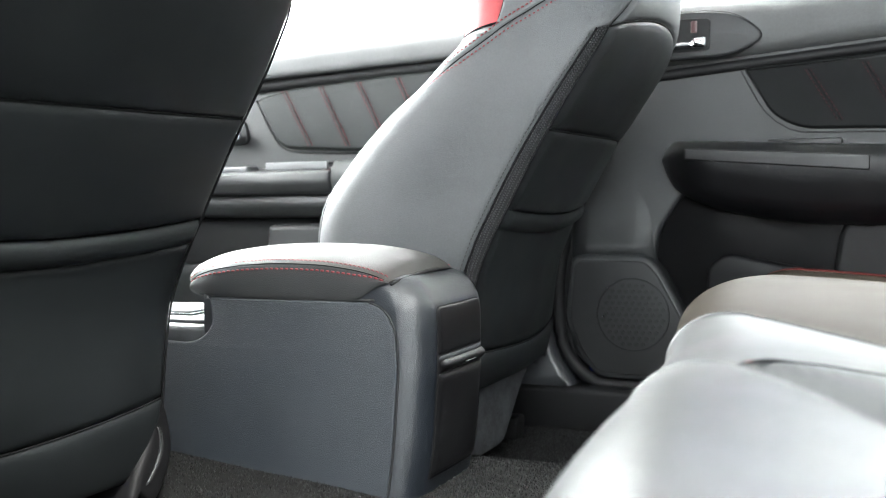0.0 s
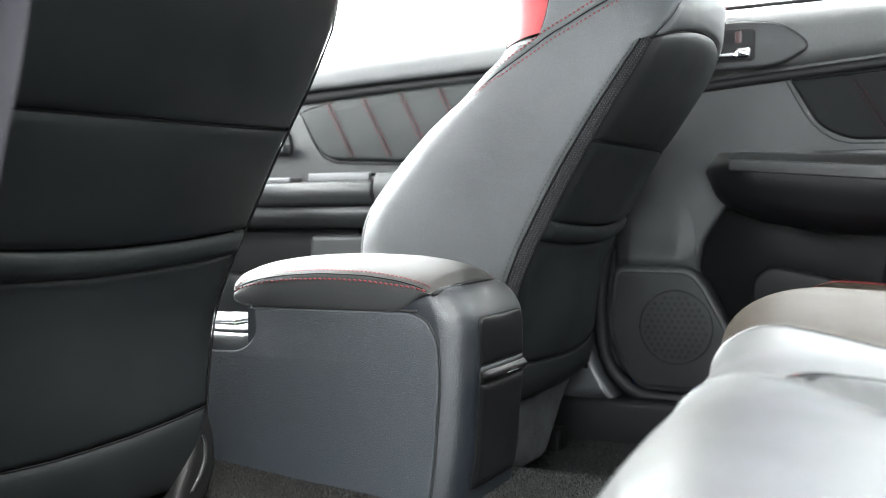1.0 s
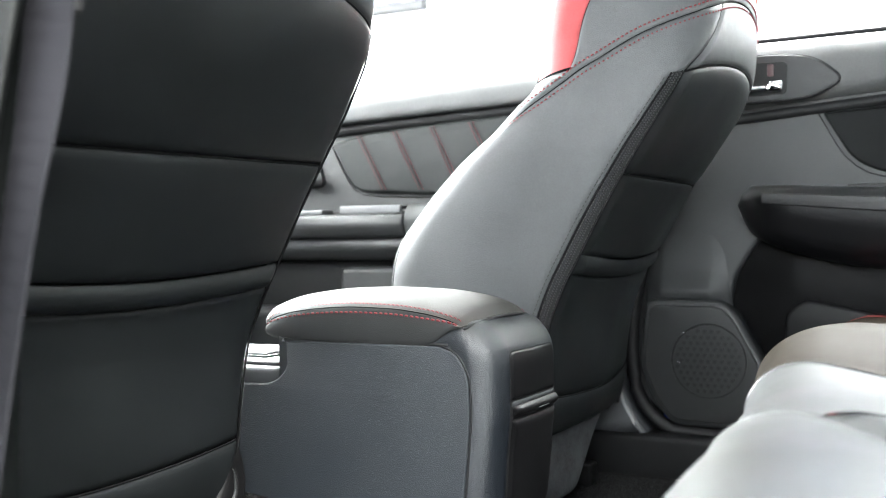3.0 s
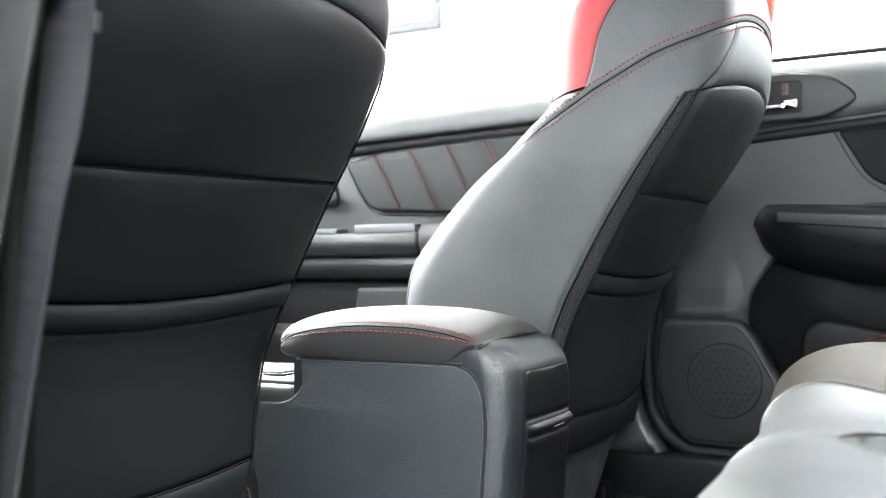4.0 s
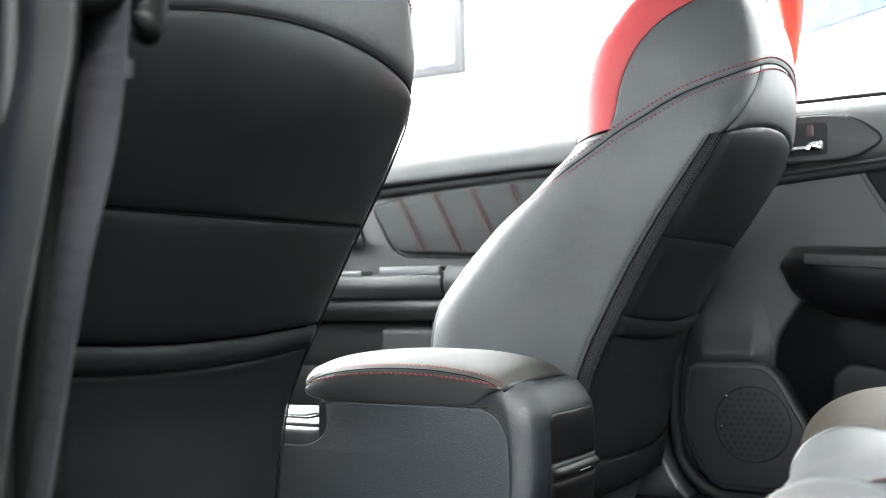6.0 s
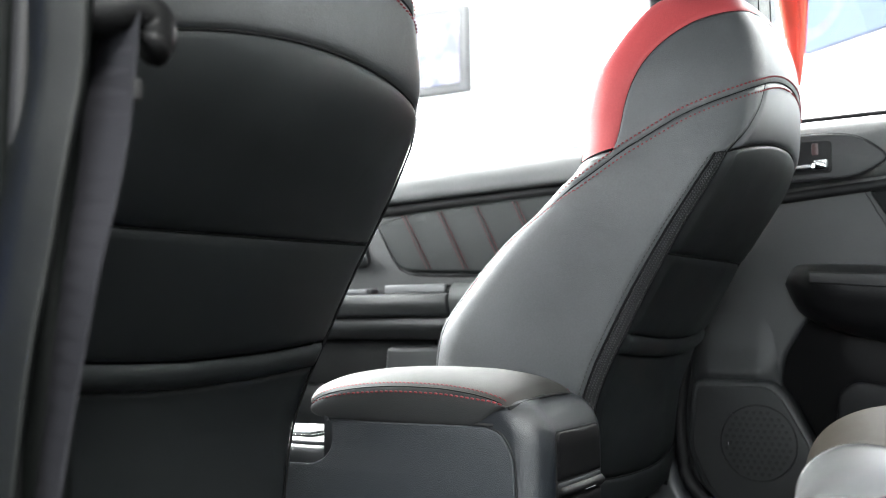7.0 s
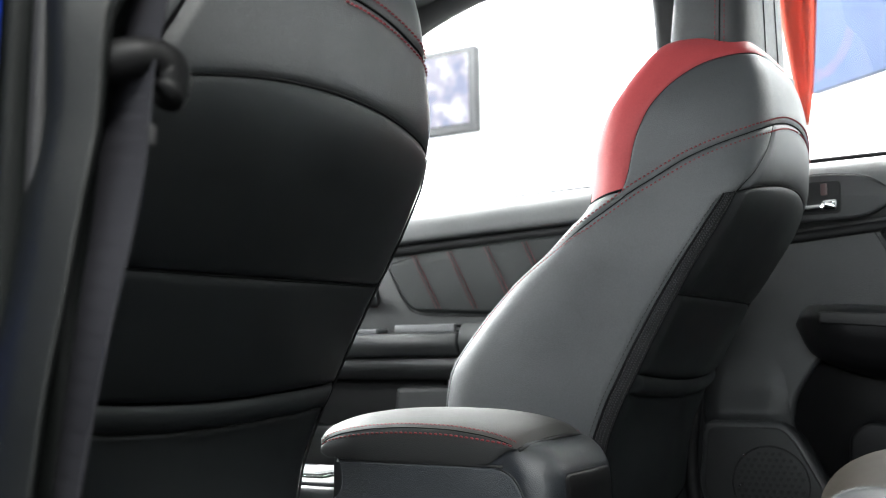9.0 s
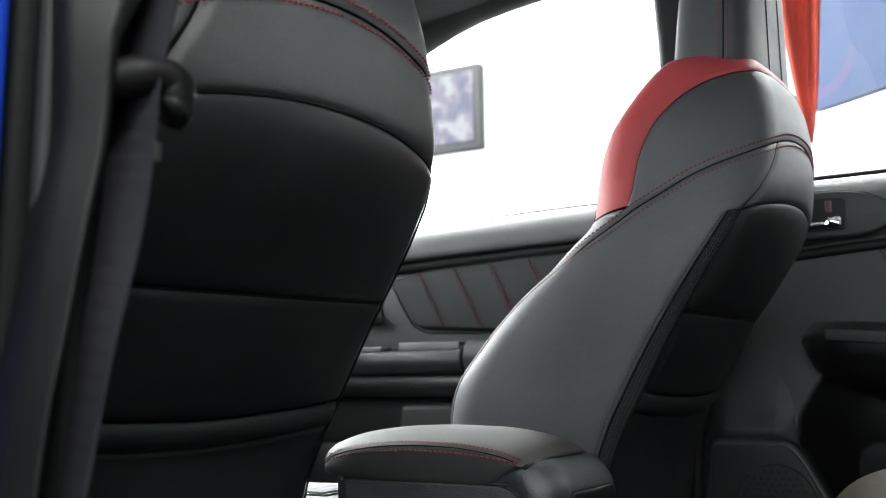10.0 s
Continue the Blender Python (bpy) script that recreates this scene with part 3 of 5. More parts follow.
ACCENT = ([1.712, 1.711, 1.70, 1.668, 1.604, 1.50, 1.34, 1.10, 0.85, 0.0], [0.684, 0.70, 0.756, 0.796, 0.827, 0.850, 0.868, 0.879, 0.882, 0.882])
CREST_T = [0.05, 0.18, 0.29, 0.38, 0.46, 0.56, 0.68, 1.0]
CREST = ([2.0, 2.0, 2.0, 2.0, 1.86, 1.45, 1.0, 0.0], [0.690, 0.77, 0.842, 0.899, 0.913, 0.916, 0.916, 0.916])
FOOT_T = [0, 0.1, 0.25, 0.4, 0.55, 0.68, 1.0]
FOOT = [1.712, 1.68, 1.58, 1.43, 1.22, 1.0, 0.0]


def seam_q(z):
    return smooth_at(SEAM[0], SEAM[1], z)


def seam_z(q):
    return smooth_at([-v for v in SEAM[1]], SEAM[0], -q)


def normals_of(fn, us, e=0.002):
    """Outward normals of a surface fn(u, v) at pairs (u, v)."""
    out = []
    for u, v in us:
        a = Vector(fn(u + e, v)) - Vector(fn(u - e, v))
        b = Vector(fn(u, v + e)) - Vector(fn(u, v - e))
        n = a.cross(b)
        out.append(n.normalized() if n.length > 0 else Vector((0, -1, 0)))
    return out


def front_seat():
    seat = thing("front_seat", "black leather front sport seat with red shoulder accents and red stitching", "car seat", "front seats")
    lerp = lambda a, b, u: a + (b - a) * u
    taper = 0.24 if OUTBOARD["side"] > 0 else 0.05

    def wrap_raw(a, z):
        return seat_back(a, z) if abs(a) <= 1 else seat_side(abs(a) - 1, z, 1 if a > 0 else -1)

    def wrap(a, z):
        """Round the head of the seat, its corners eased."""
        e = min(1.0, max(0.0, (1.62 - abs(a)) / 0.3)) * min(1.0, max(0.0, (z - 0.655) / 0.045))
        ws = ((0, 0.3), (0.07 * e, 0.22), (-0.07 * e, 0.22), (0.15 * e, 0.13), (-0.15 * e, 0.13))
        return tuple(sum(w * wrap_raw(a + d, z)[i] for d, w in ws) for i in range(3))

    # rear face, panel by panel from the floor up
    z_low = lambda p: 0.272 - 0.012 * (1 - p * p)
    z_pock = lambda p: 0.462 - 0.012 * (1 - abs(p) ** 1.8)
    z_mid = lambda p: 0.562 - 0.003 * (1 - p * p)
    z_sho = lambda p: 0.688 + 0.023 * (1 - abs(p) ** 2.2)
    z_arc = lambda p: 0.770 + 0.027 * (1 - abs(p) ** 2.2)
    across = lambda lo, hi: (lambda u, v: wrap(2 * u - 1, lerp(lo(2 * u - 1), hi(2 * u - 1), v)))
    rear = thing("backrest", "", "")
    rear.parent = seat
    panel_part("lower_back_panel", across(lambda p: 0.212 if OUTBOARD["side"] > 0 else 0.186, z_low), 30, 14, VINYL, rear)
    panel_part("map_pocket", across(z_low, lambda p: z_pock(p) - 0.026), 40, 24, VINYL, rear, "black vinyl map pocket", puff=0.005, edge=0.03)
    panel_part("pocket_hem", across(lambda p: z_pock(p) - 0.026, z_pock), 40, 8, VINYL, rear, "padded hem of the map pocket", puff=0.007, edge=0.007)
    panel_part("middle_back_panel", across(z_pock, z_mid), 34, 16, VINYL, rear, puff=0.003)
    panel_part("upper_back_panel", across(z_mid, z_sho), 34, 20, VINYL, rear, puff=0.005, edge=0.02)

    for name, height in (("middle_seam", z_mid), ("pocket_seam", z_low), ("shoulder_seam", z_sho)):
        line = [Vector(wrap(a, height(a))) for a in np.linspace(-0.99, 0.99, 60)]
        nn = normals_of(wrap, [(a, height(a)) for a in np.linspace(-0.99, 0.99, 60)])
        part(name, tube([q - n * 0.0010 for q, n in zip(line, nn)], 0.0011, 6), PIPING, rear, "dark sewn seam across the back")

    def shoulder(u, v):
        p = (2 * u - 1) * (1 - taper * v)
        return wrap(p, lerp(z_sho(p), z_arc(p), v))
    panel_part("shoulder_back_panel", shoulder, 30, 14, LEATHER, rear, puff=0.0025, edge=0.007)
    seam_at = lambda a: z_arc(a) if abs(a) <= 1 else seam_z(abs(a) - 1)

    def ladder(lower, upper, t0):
        """A panel between two lines, mirrored about the middle of the seat."""
        def fn(u, v):
            m = 1 - abs(2 * u - 1)
            t = t0 + (1 - t0) * m
            (a0, z0), (a1, z1) = lower(t), upper(t)
            k = 1 if u > 0.5 else -1
            return wrap(k * lerp(a0, a1, v), lerp(z0, z1, v))
        return fn
    foot = lambda t: (lambda a: (a, seam_at(a)))(smooth_at(FOOT_T, FOOT, t))
    accent = lambda t: (smooth_at(ACCENT_T, ACCENT[0], t), smooth_at(ACCENT_T, ACCENT[1], t))
    crest = lambda t: (smooth_at(CREST_T, CREST[0], t), smooth_at(CREST_T, CREST[1], t))
    panel_part("head_panel", ladder(foot, accent, 0.0), 150, 30, LEATHER, rear, "black leather head of the backrest", puff=0.002, edge=0.005, sink=0.0009)
    panel_part("red_accent", ladder(accent, crest, 0.05), 170, 22, RED, rear, "red leather shoulder accent over the crown", puff=0.003, edge=0.007, sink=0.0009)

    def on_seat(line, off=0.0, lift=0.0):
        """Points and normals along a line on the cover, moved sideways along the cover and lifted off it."""
        pts = [Vector(wrap(*p)) for p in line]
        nn = normals_of(wrap, line)
        out = []
        for k, (p, n) in enumerate(zip(pts, nn)):
            t = (pts[min(k + 1, len(pts) - 1)] - pts[max(k - 1, 0)]).normalized()
            out.append(p + n.cross(t) * off + n * lift)
        return out, nn
    panel_part("front_cover", lambda u, v: seat_front(2 * u - 1, lerp(0.16, 0.916, v)), 30, 40, LEATHER, rear, flip=True, puff=0.0, sink=0.0)
    bm = bmesh.new()
    top = [bm.verts.new(seat_back(p, 0.915)) for p in np.linspace(-1, 1, 13)] + [bm.verts.new(seat_front(p, 0.915)) for p in np.linspace(1, -1, 13)]
    bm.faces.new(top)
    bmesh.ops.triangulate(bm, faces=bm.faces[:])
    part("crown_top", bm, RED, rear, "red leather crown top")
    for s in (1, -1):
        f = s < 0
        side = lambda q, z: seat_side(q, z, s)
        def bolster(u, v):
            z = lerp(0.19, 0.7695, v)
            start = smooth_at([0.1, 0.682, 0.690, 0.730, 0.770], [0.080, 0.080, 0.0, -0.52 * taper, -taper], z)
            a = 1 + lerp(start, max(seam_q(z), start + 0.002), u)
            if a < 1:
                z += (z_arc(a) - 0.770) * max(0.0, (z - 0.69) / 0.08)
            return wrap(s * a, z)
        panel_part("bolster", bolster, 28, 60, LEATHER, rear, "smooth black leather side bolster", flip=f, puff=0.003, edge=0.008, sink=0.0012)
        # facing that wraps the bolster's front edge
        panel_part("bolster_facing", lambda u, v: side(lerp(seam_q(lerp(0.19, 0.69, v)), 1.0, u), lerp(0.19, 0.69, v)), 8, 44, LEATHER, rear, flip=f, puff=0.003, edge=0.006)
        panel_part("lower_facing", lambda u, v: wrap(s * lerp(1 + seam_q(lerp(0.686, 0.70, v)), 2.0, u), lerp(0.686, 0.70 - 0.01 * u, v)), 10, 8, LEATHER, rear, flip=f, puff=0.002)
        # zip along the back edge: a woven tape with two rows of teeth between stitched hems
        zs = np.linspace(0.205, 0.686, 90)
        panel_part("zip_tape", lambda u, v: wrap(s * (1 + lerp(0.006, 0.076, u)), lerp(0.205, 0.688, v)), 10, 90, ZIPTAPE, rear, "black woven zip tape", flip=f, puff=0.0016, edge=0.002, sink=0.0005)
        for q in (0.004, 0.078):
            line = [(s * (1 + q), z) for z in zs]
            part("zip_hem", tube(on_seat(line, 0.0, 0.0012)[0], 0.0013, 6), PIPING, rear, "dark hem of the zip tape")
            inner = [(s * (1 + q + (0.010 if q < 0.05 else -0.012)), z) for z in zs]
            pts, nn = on_seat(inner)
            part("zip_stitching", dashes(pts, nn, lift=0.0019, step=0.0044, dash=0.003, radius=0.0006), DARK_THREAD, rear, "row of black stitches")
        for q in (0.034, 0.048):
            pts, nn = on_seat([(s * (1 + q), z) for z in zs])
            part("zip_teeth", dashes(pts, nn, lift=0.0018, step=0.0034, dash=0.0021, radius=0.0011), DARK_THREAD, rear, "row of black zip teeth")
        pts, nn = on_seat([(s * 1.103, z) for z in np.linspace(0.30, 0.68, 80)])
        part("side_stitching", dashes(pts, nn, lift=0.0032, step=0.006, dash=0.0042, radius=0.0006), DARK_THREAD, rear, "black stitch row")
        # red double stitching that climbs the bolster and crosses to the middle of the back
        line = [(s * (1 + seam_q(z)), z) for z in np.linspace(0.38, 0.688, 70)]
        line += [(s * (1 + q), seam_z(q)) for q in np.linspace(0.67, 0.02, 50)] + [(s * a, z_arc(a)) for a in np.linspace(0.99, 0.0, 30)]
        part("bolster_seam", tube(on_seat(line)[0], 0.0008, 6), PIPING, rear, "dark sewn seam")
        for off in (0.0075, -0.0075):
            outer_row = off * s < 0
            pts, nn = on_seat(line[52 if outer_row else 30:], off, 0.0)
            part("red_stitching", dashes(pts, nn, lift=0.0021, step=0.0062, dash=0.0042, radius=0.0011), THREAD, rear, "row of red stitches")
        edge = [accent(t) for t in np.linspace(0.0, 1.0, 60)]
        part("accent_seam", tube(on_seat([(s * a, z) for a, z in edge])[0], 0.0006, 6), PIPING, rear, "dark seam beside the red accent")
        part("shoulder_seam", tube(on_seat([(s * (1.0 - taper * u), lerp(z_sho(1 - taper * u), z_arc(1 - taper * u), u)) for u in np.linspace(0, 1, 20)])[0], 0.0009, 6), PIPING, rear, "dark seam beside the shoulder panel")
        hem = [(s * a, z) for a, z in zip(np.linspace(1.711, 1.99, 20), np.linspace(0.70, 0.69, 20))]
        part("accent_hem", tube(on_seat(hem)[0], 0.0007, 6), PIPING, rear, "dark seam under the red accent")
        cr = [(s * a, z) for a, z in (crest(t) for t in np.linspace(0.05, 0.55, 40))]
        part("crest_seam", tube(on_seat(cr)[0], 0.0005, 6), PIPING, rear, "dark seam along the crest")
    bm = bmesh.new()
    rings = []
    for z in np.linspace(0.215, 0.903, 50):
        loop = [seat_back(q, z) for q in np.linspace(-1, 1, 15)] + [seat_side(q, z, 1) for q in np.linspace(0.1, 0.95, 8)] + [seat_side(q, z, -1) for q in np.linspace(0.95, 0.1, 8)]
        cy = sum(q[1] for q in loop) / len(loop)
        rings.append([bm.verts.new((q[0] * 0.955, cy + (q[1] - cy) * 0.93, z)) for q in loop])
    for r1, r2 in zip(rings, rings[1:]):
        for k in range(len(r1)):
            bm.faces.new((r1[k - 1], r1[k], r2[k], r2[k - 1]))
    part("foam_core", bm, PIPING, rear, "dark padding behind the seams")
    # head restraint
    hr = thing("head_restraint", "", "")
    hr.parent = seat

    def rest(a, v):
        z = 0.800 + 0.287 * v
        e = min(1, (1 - abs(2 * v - 1) ** 6) + 0.2) ** 0.5 if v > 0.5 else 1 - 0.09 * max(0.0, 1 - 3 * v) ** 2
        w, d = (0.137 - 0.024 * v + 0.014 * max(0.0, 1 - v / 0.35) ** 1.5) * e, (0.066 - 0.016 * v) * e
        c, si = math.cos(a), math.sin(a)
        return (w * math.copysign(abs(c) ** 0.45, c), -0.070 - 0.012 * v + d * math.copysign(abs(si) ** 0.55, si), z)
    bm = bmesh.new()
    rings = [[bm.verts.new(rest(k * math.tau / 64, v)) for k in range(64)] for v in np.linspace(0, 1, 24)]
    for r1, r2 in zip(rings, rings[1:]):
        for k in range(64):
            bm.faces.new((r1[k - 1], r1[k], r2[k], r2[k - 1]))
    bm.faces.new(rings[0])
    bm.faces.new(rings[-1])
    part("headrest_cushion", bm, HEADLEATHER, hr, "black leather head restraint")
    part("headrest_trim", slab(rounded([(-0.110, -0.108), (-0.09, -0.147), (0.09, -0.147), (0.124, -0.108), (0.10, -0.05), (-0.10, -0.05)], 0.02), 0.838, 0.884, "z", 0.006), BLACKTRIM, hr, "black plastic foot of the head restraint")
    for s in (1, -1):
        for a, pair in ((-0.19, True), (-1.52, False), (0.9, False)):
            a = a if s > 0 else math.pi - a
            line = [Vector(rest(a, v)) for v in np.linspace(0.02, 0.96, 30)]
            n = Vector((math.cos(a), math.sin(a), 0))
            part("headrest_seam", tube(line, 0.0012, 6), PIPING, hr, "black sewn seam")
            t = Vector((-n.y, n.x, 0))
            for o in (0.006, -0.006) if pair else (0.005,) if a % math.pi < 1 else ():
                part("headrest_stitching", dashes([p + t * o for p in line], [n] * 30, lift=0.0009, radius=0.0008), DIM_THREAD, hr, "row of dull red stitches")
    # cushion and base
    part("cushion", box(-0.24, 0.24, 0.10, 0.62, 0.20, 0.31, 0.035, 5), LEATHER, seat, "black leather seat cushion")
    part("base_skirt", slab(rounded([(-0.195, 0.105), (-0.012, 0.105), (0.078, 0.192), (0.150, 0.228), (0.165, 0.255), (-0.195, 0.255)], [0.012, 0.02, 0.05, 0.05, 0.012, 0.012]), 0.086, 0.60, "y", 0.010), FELT, seat, "charcoal felt seat base skirt")
    for s in (1, -1):
        part("slide_rail", box(s * 0.16 - 0.018, s * 0.16 + 0.018, 0.125, 0.56, 0.072, 0.110, 0.004), BLACKTRIM, seat, "dark metal slide rail")
        if s < 0:
            part("rail_bracket", box(s * 0.15 - 0.014, s * 0.15 + 0.014, 0.066, 0.13, 0.100, 0.110, 0.002), PLASTIC, seat, "small dark metal rail bracket")
    return seat


seat_right = front_seat()
seat_right.location = (CX, 0, 0)
OUTBOARD["side"] = -1
seat_left = front_seat()
seat_left.location = (-CX, SLIDE, 0)
hinge = part("hinge_cover", slab(rounded([(0.186, 0.288), (0.2105, 0.272), (0.2205, 0.250), (0.2255, 0.226), (0.2240, 0.206), (0.2160, 0.186), (0.196, 0.160), (0.150, 0.160), (0.165, 0.196), (0.186, 0.232)], [0.004] + [0.012] * 5 + [0.01] * 4), 0.060, 0.20, "y", 0.010, 5), BLACKTRIM, seat_left, "dark plastic recliner cover")
slot = curve_through([(0.1970, 0.0590, 0.242), (0.2005, 0.0588, 0.232), (0.2010, 0.0588, 0.220), (0.1945, 0.0588, 0.204), (0.1770, 0.0592, 0.184)], 24)
# lighter tube stands in for the crescent highlight on the cover
part("cover_highlight", tube(slot, lambda u: 0.0004 + 0.0016 * math.sin(math.pi * u) ** 0.5, 8), DOORTRIM, hinge, "lighter strip for the highlight along the slot")
part("cover_slot", tube([(x + 0.0032, y - 0.0002, z) for x, y, z in slot], lambda u: 0.0003 + 0.0010 * math.sin(math.pi * u) ** 0.5, 6), SEAL_AND_GAP, hinge, "dark slot in the recliner cover")


# ---- centre console ----
def console():
    con = thing("centre_console", "dark grained plastic centre console with a padded leather armrest lid", "console")
    W, R = 0.0895, 0.034
    # rear cover: one moulding that wraps the end, its upright corners and its top edge rolled over
    ZC = [0.10, 0.16, 0.21, 0.26, 0.30, 0.345, 0.362, 0.376, 0.387, 0.394, 0.398, 0.3995]
    BACK = [0.014, 0.004, -0.005, -0.009, -0.0125, -0.0125, -0.0105, -0.0045, 0.0035, 0.0125, 0.023, 0.036]
    SIDE = [W, W, W, W, W, W, W, W - 0.001, W - 0.004, W - 0.009, W - 0.018, W - 0.032]

    def end_y(x, z):
        """The console's rounded end."""
        b, w = smooth_at(ZC, BACK, z), smooth_at(ZC, SIDE, z)
        over = min(R, max(0.0, abs(x) - (w - R)))
        return b + R - math.sqrt(max(0.0, R * R - over * over)) - 0.003 * max(0.0, 1 - (x / w) ** 2)
    bm = bmesh.new()
    rings = []
    for v in np.linspace(0, 1, 56):
        z = smooth_at([0, 0.35, 0.55, 0.8, 1], [0.10, 0.30, 0.362, 0.390, 0.3995], v)
        w, b = smooth_at(ZC, SIDE, z), smooth_at(ZC, BACK, z)
        xs = [-(w - R) - R * math.cos(a) for a in np.linspace(0, math.pi / 2, 16)]
        xs += list(np.linspace(-(w - R), w - R, 14)[1:-1]) + [-x for x in reversed(xs)]
        sec = [(-w, 0.27), (-w, 0.15), (-w, 0.09), (-w, b + R + 0.01)] + [(x, end_y(x, z)) for x in xs] + [(w, b + R + 0.01), (w, 0.09), (w, 0.15), (w, 0.27)]
        rings.append([bm.verts.new((x, y, z)) for x, y in sec])
    for r1, r2 in zip(rings, rings[1:]):
        for k in range(len(r1)):
            bm.faces.new((r1[k - 1], r1[k], r2[k], r2[k - 1]))
    bm.faces.new(rings[-1])
    bmesh.ops.triangulate(bm, faces=[f for f in bm.faces if len(f.verts) > 4])
    part("rear_cover", bm, COVER, con, "satin moulded end cover")
    # grained side panels, parted from the cover by a fine gap
    gap = curve_through([(0.046, 0.10), (0.0325, 0.16), (0.0252, 0.21), (0.0202, 0.26), (0.0172, 0.302), (0.0186, 0.332), (0.0262, 0.3525), (0.036, 0.3635), (0.052, 0.3695)], 40)
    notch = rounded([(0.2600, 0.3700), (0.2570, 0.3400), (0.2680, 0.3250), (0.2860, 0.3165), (0.70, 0.312), (0.70, 0.10)], [0.004, 0.012, 0.012, 0.02, 0, 0])
    inset = [(y + 0.0016, z) for y, z in gap]
    for s in (1, -1):
        part("side_panel", slab([Vector(q) for q in inset] + [Vector((0.10, 0.3700))] + notch, s * (W + 0.0022), s * (W - 0.01), "x", 0.0022, 3), GRAINED, con, "grained dark plastic side panel")
        part("side_gap", tube([(s * (W - 0.0002), y + 0.0004, z) for y, z in gap], 0.0014, 6), SEAL_AND_GAP, con, "dark gap between cover and side panel")
        part("lid_gap", tube([(s * (W - 0.0012), y, 0.3712) for y in np.linspace(0.045, 0.262, 12)], 0.0020, 6), SEAL_AND_GAP, con, "dark gap under the lid")
    part("front_body", box(-W + 0.004, W - 0.004, 0.265, 0.75, 0.12, 0.312, 0.006), PLASTIC, con, "dark lower front of the console")
    part("cup_surround", slab(rounded([(-W, 0.262), (W, 0.262), (W, 0.72), (-W, 0.72)], 0.02), 0.336, 0.30, "z", 0.008), PLASTIC, con, "dark rim round the cup holder")
    part("trim_plate", slab(rounded([(-W + 0.012, 0.272), (W - 0.012, 0.272), (W - 0.012, 0.68), (-W + 0.012, 0.68)], 0.015), 0.341, 0.33, "z", 0.003), PLASTIC, con, "dark trim plate")
    part("trim_slot", box(-0.05, 0.05, 0.32, 0.40, 0.338, 0.3435, 0.002), GLOSS, con, "gloss black cup holder shutter")
    for k in range(7):
        part("shutter_rib", box(-0.045 + 0.013 * k, -0.037 + 0.013 * k, 0.325, 0.395, 0.343, 0.346, 0.001), SATIN, con)

    # blanking panel, lip and bin on the end, following its curve
    def end_plate(x0, x1, z0, z1, out, bulge=0.0, corner=0.0):
        def fn(u, v):
            z = z0 + (z1 - z0) * v
            cut = corner * (1 - math.sqrt(max(0.0, 1 - max(0.0, 1 - (z1 - z) / corner) ** 2))) if corner else 0.0
            x = x0 + cut + (x1 - x0 - 2 * cut) * u
            return (x, end_y(x, z) - out - bulge * math.sin(math.pi * v) * min(1.0, 7 * u) ** 0.5, z)
        return fn
    panel_part("panel_gap", end_plate(-0.0600, 0.0600, 0.174, 0.3640, 0.0005, 0.0, 0.010), 34, 30, SEAL_AND_GAP, con, "dark gap round the end panels", puff=0.0, sink=0.0)
    panel_part("blank_panel", end_plate(-0.0585, 0.0585, 0.3110, 0.3625, 0.0008, 0.0, 0.009), 34, 24, ENDBLACK, con, "satin black blanking panel", puff=0.0018, edge=0.002, sink=0.0008)
    panel_part("bin_ledge", end_plate(-0.0580, 0.0580, 0.3035, 0.3098, 0.0008), 30, 6, PLASTIC, con, "narrow ledge above the bin", puff=0.0006, edge=0.001, sink=0.0006)
    panel_part("bin_lip", end_plate(-0.0560, 0.0620, 0.2920, 0.3045, 0.0012, 0.0045), 30, 18, ENDBLACK, con, "rounded pull lip of the bin", puff=0.0, sink=0.0)
    panel_part("bin_door", end_plate(-0.0560, 0.0580, 0.1765, 0.2900, 0.0014), 30, 20, ENDBLACK, con, "satin black bin door", puff=0.0030, edge=0.003, sink=0.0008)
    # a glint on the lip, made as a short silver strip
    part("lip_glint", tube([(x, end_y(x, 0.2965) - 0.0058, 0.2960) for x in np.linspace(0.002, 0.030, 8)], 0.0005, 6), SILVER, con, "thin silver strip for the glint on the lip")

    # armrest lid: padded top and sides that meet in a stitched seam
    lid = thing("armrest_lid", "", "")
    lid.parent = con

    def lid_y(p, t):
        a = abs(p) ** 3
        rear, nose = 0.018 + 0.011 * a, 0.326 - 0.029 * a
        return rear + (nose - rear) * t

    def seam_h(t):
        return smooth_at([0, 0.075, 0.18, 0.34, 0.505, 0.645, 0.795, 0.945, 1.0], [0.3915, 0.399, 0.4046, 0.4088, 0.4096, 0.4078, 0.4032, 0.3935, 0.3845], t)

    def crown_h(t):
        return smooth_at([0, 0.03, 0.08, 0.175, 0.3, 0.5, 0.65, 0.82, 0.95, 1.0], [0.4005, 0.4085, 0.4150, 0.4212, 0.4250, 0.4262, 0.4246, 0.4185, 0.4065, 0.3960], t)

    def half(t):
        return 0.0860 - 0.009 * max(0.0, (t - 0.80) / 0.2) ** 2 - 0.002 * max(0.0, (0.12 - t) / 0.12) ** 2

    def low_h(t):
        return smooth_at([0, 0.04, 0.08, 0.12, 0.17, 0.24, 0.42, 0.88, 0.95, 0.98, 1.0], [0.3905, 0.3875, 0.3810, 0.3740, 0.3700, 0.3688, 0.3685, 0.3705, 0.3720, 0.3740, 0.3775], t)

    def top_pt(p, t):
        return (p * half(t), lid_y(p, t), seam_h(t) + (crown_h(t) - seam_h(t)) * (1 - abs(p) ** 2.3))

    def rim_pt(s, v, t):
        swell = 0.0045 * math.sin(math.pi * min(0.55, 0.12 + v * 0.6))
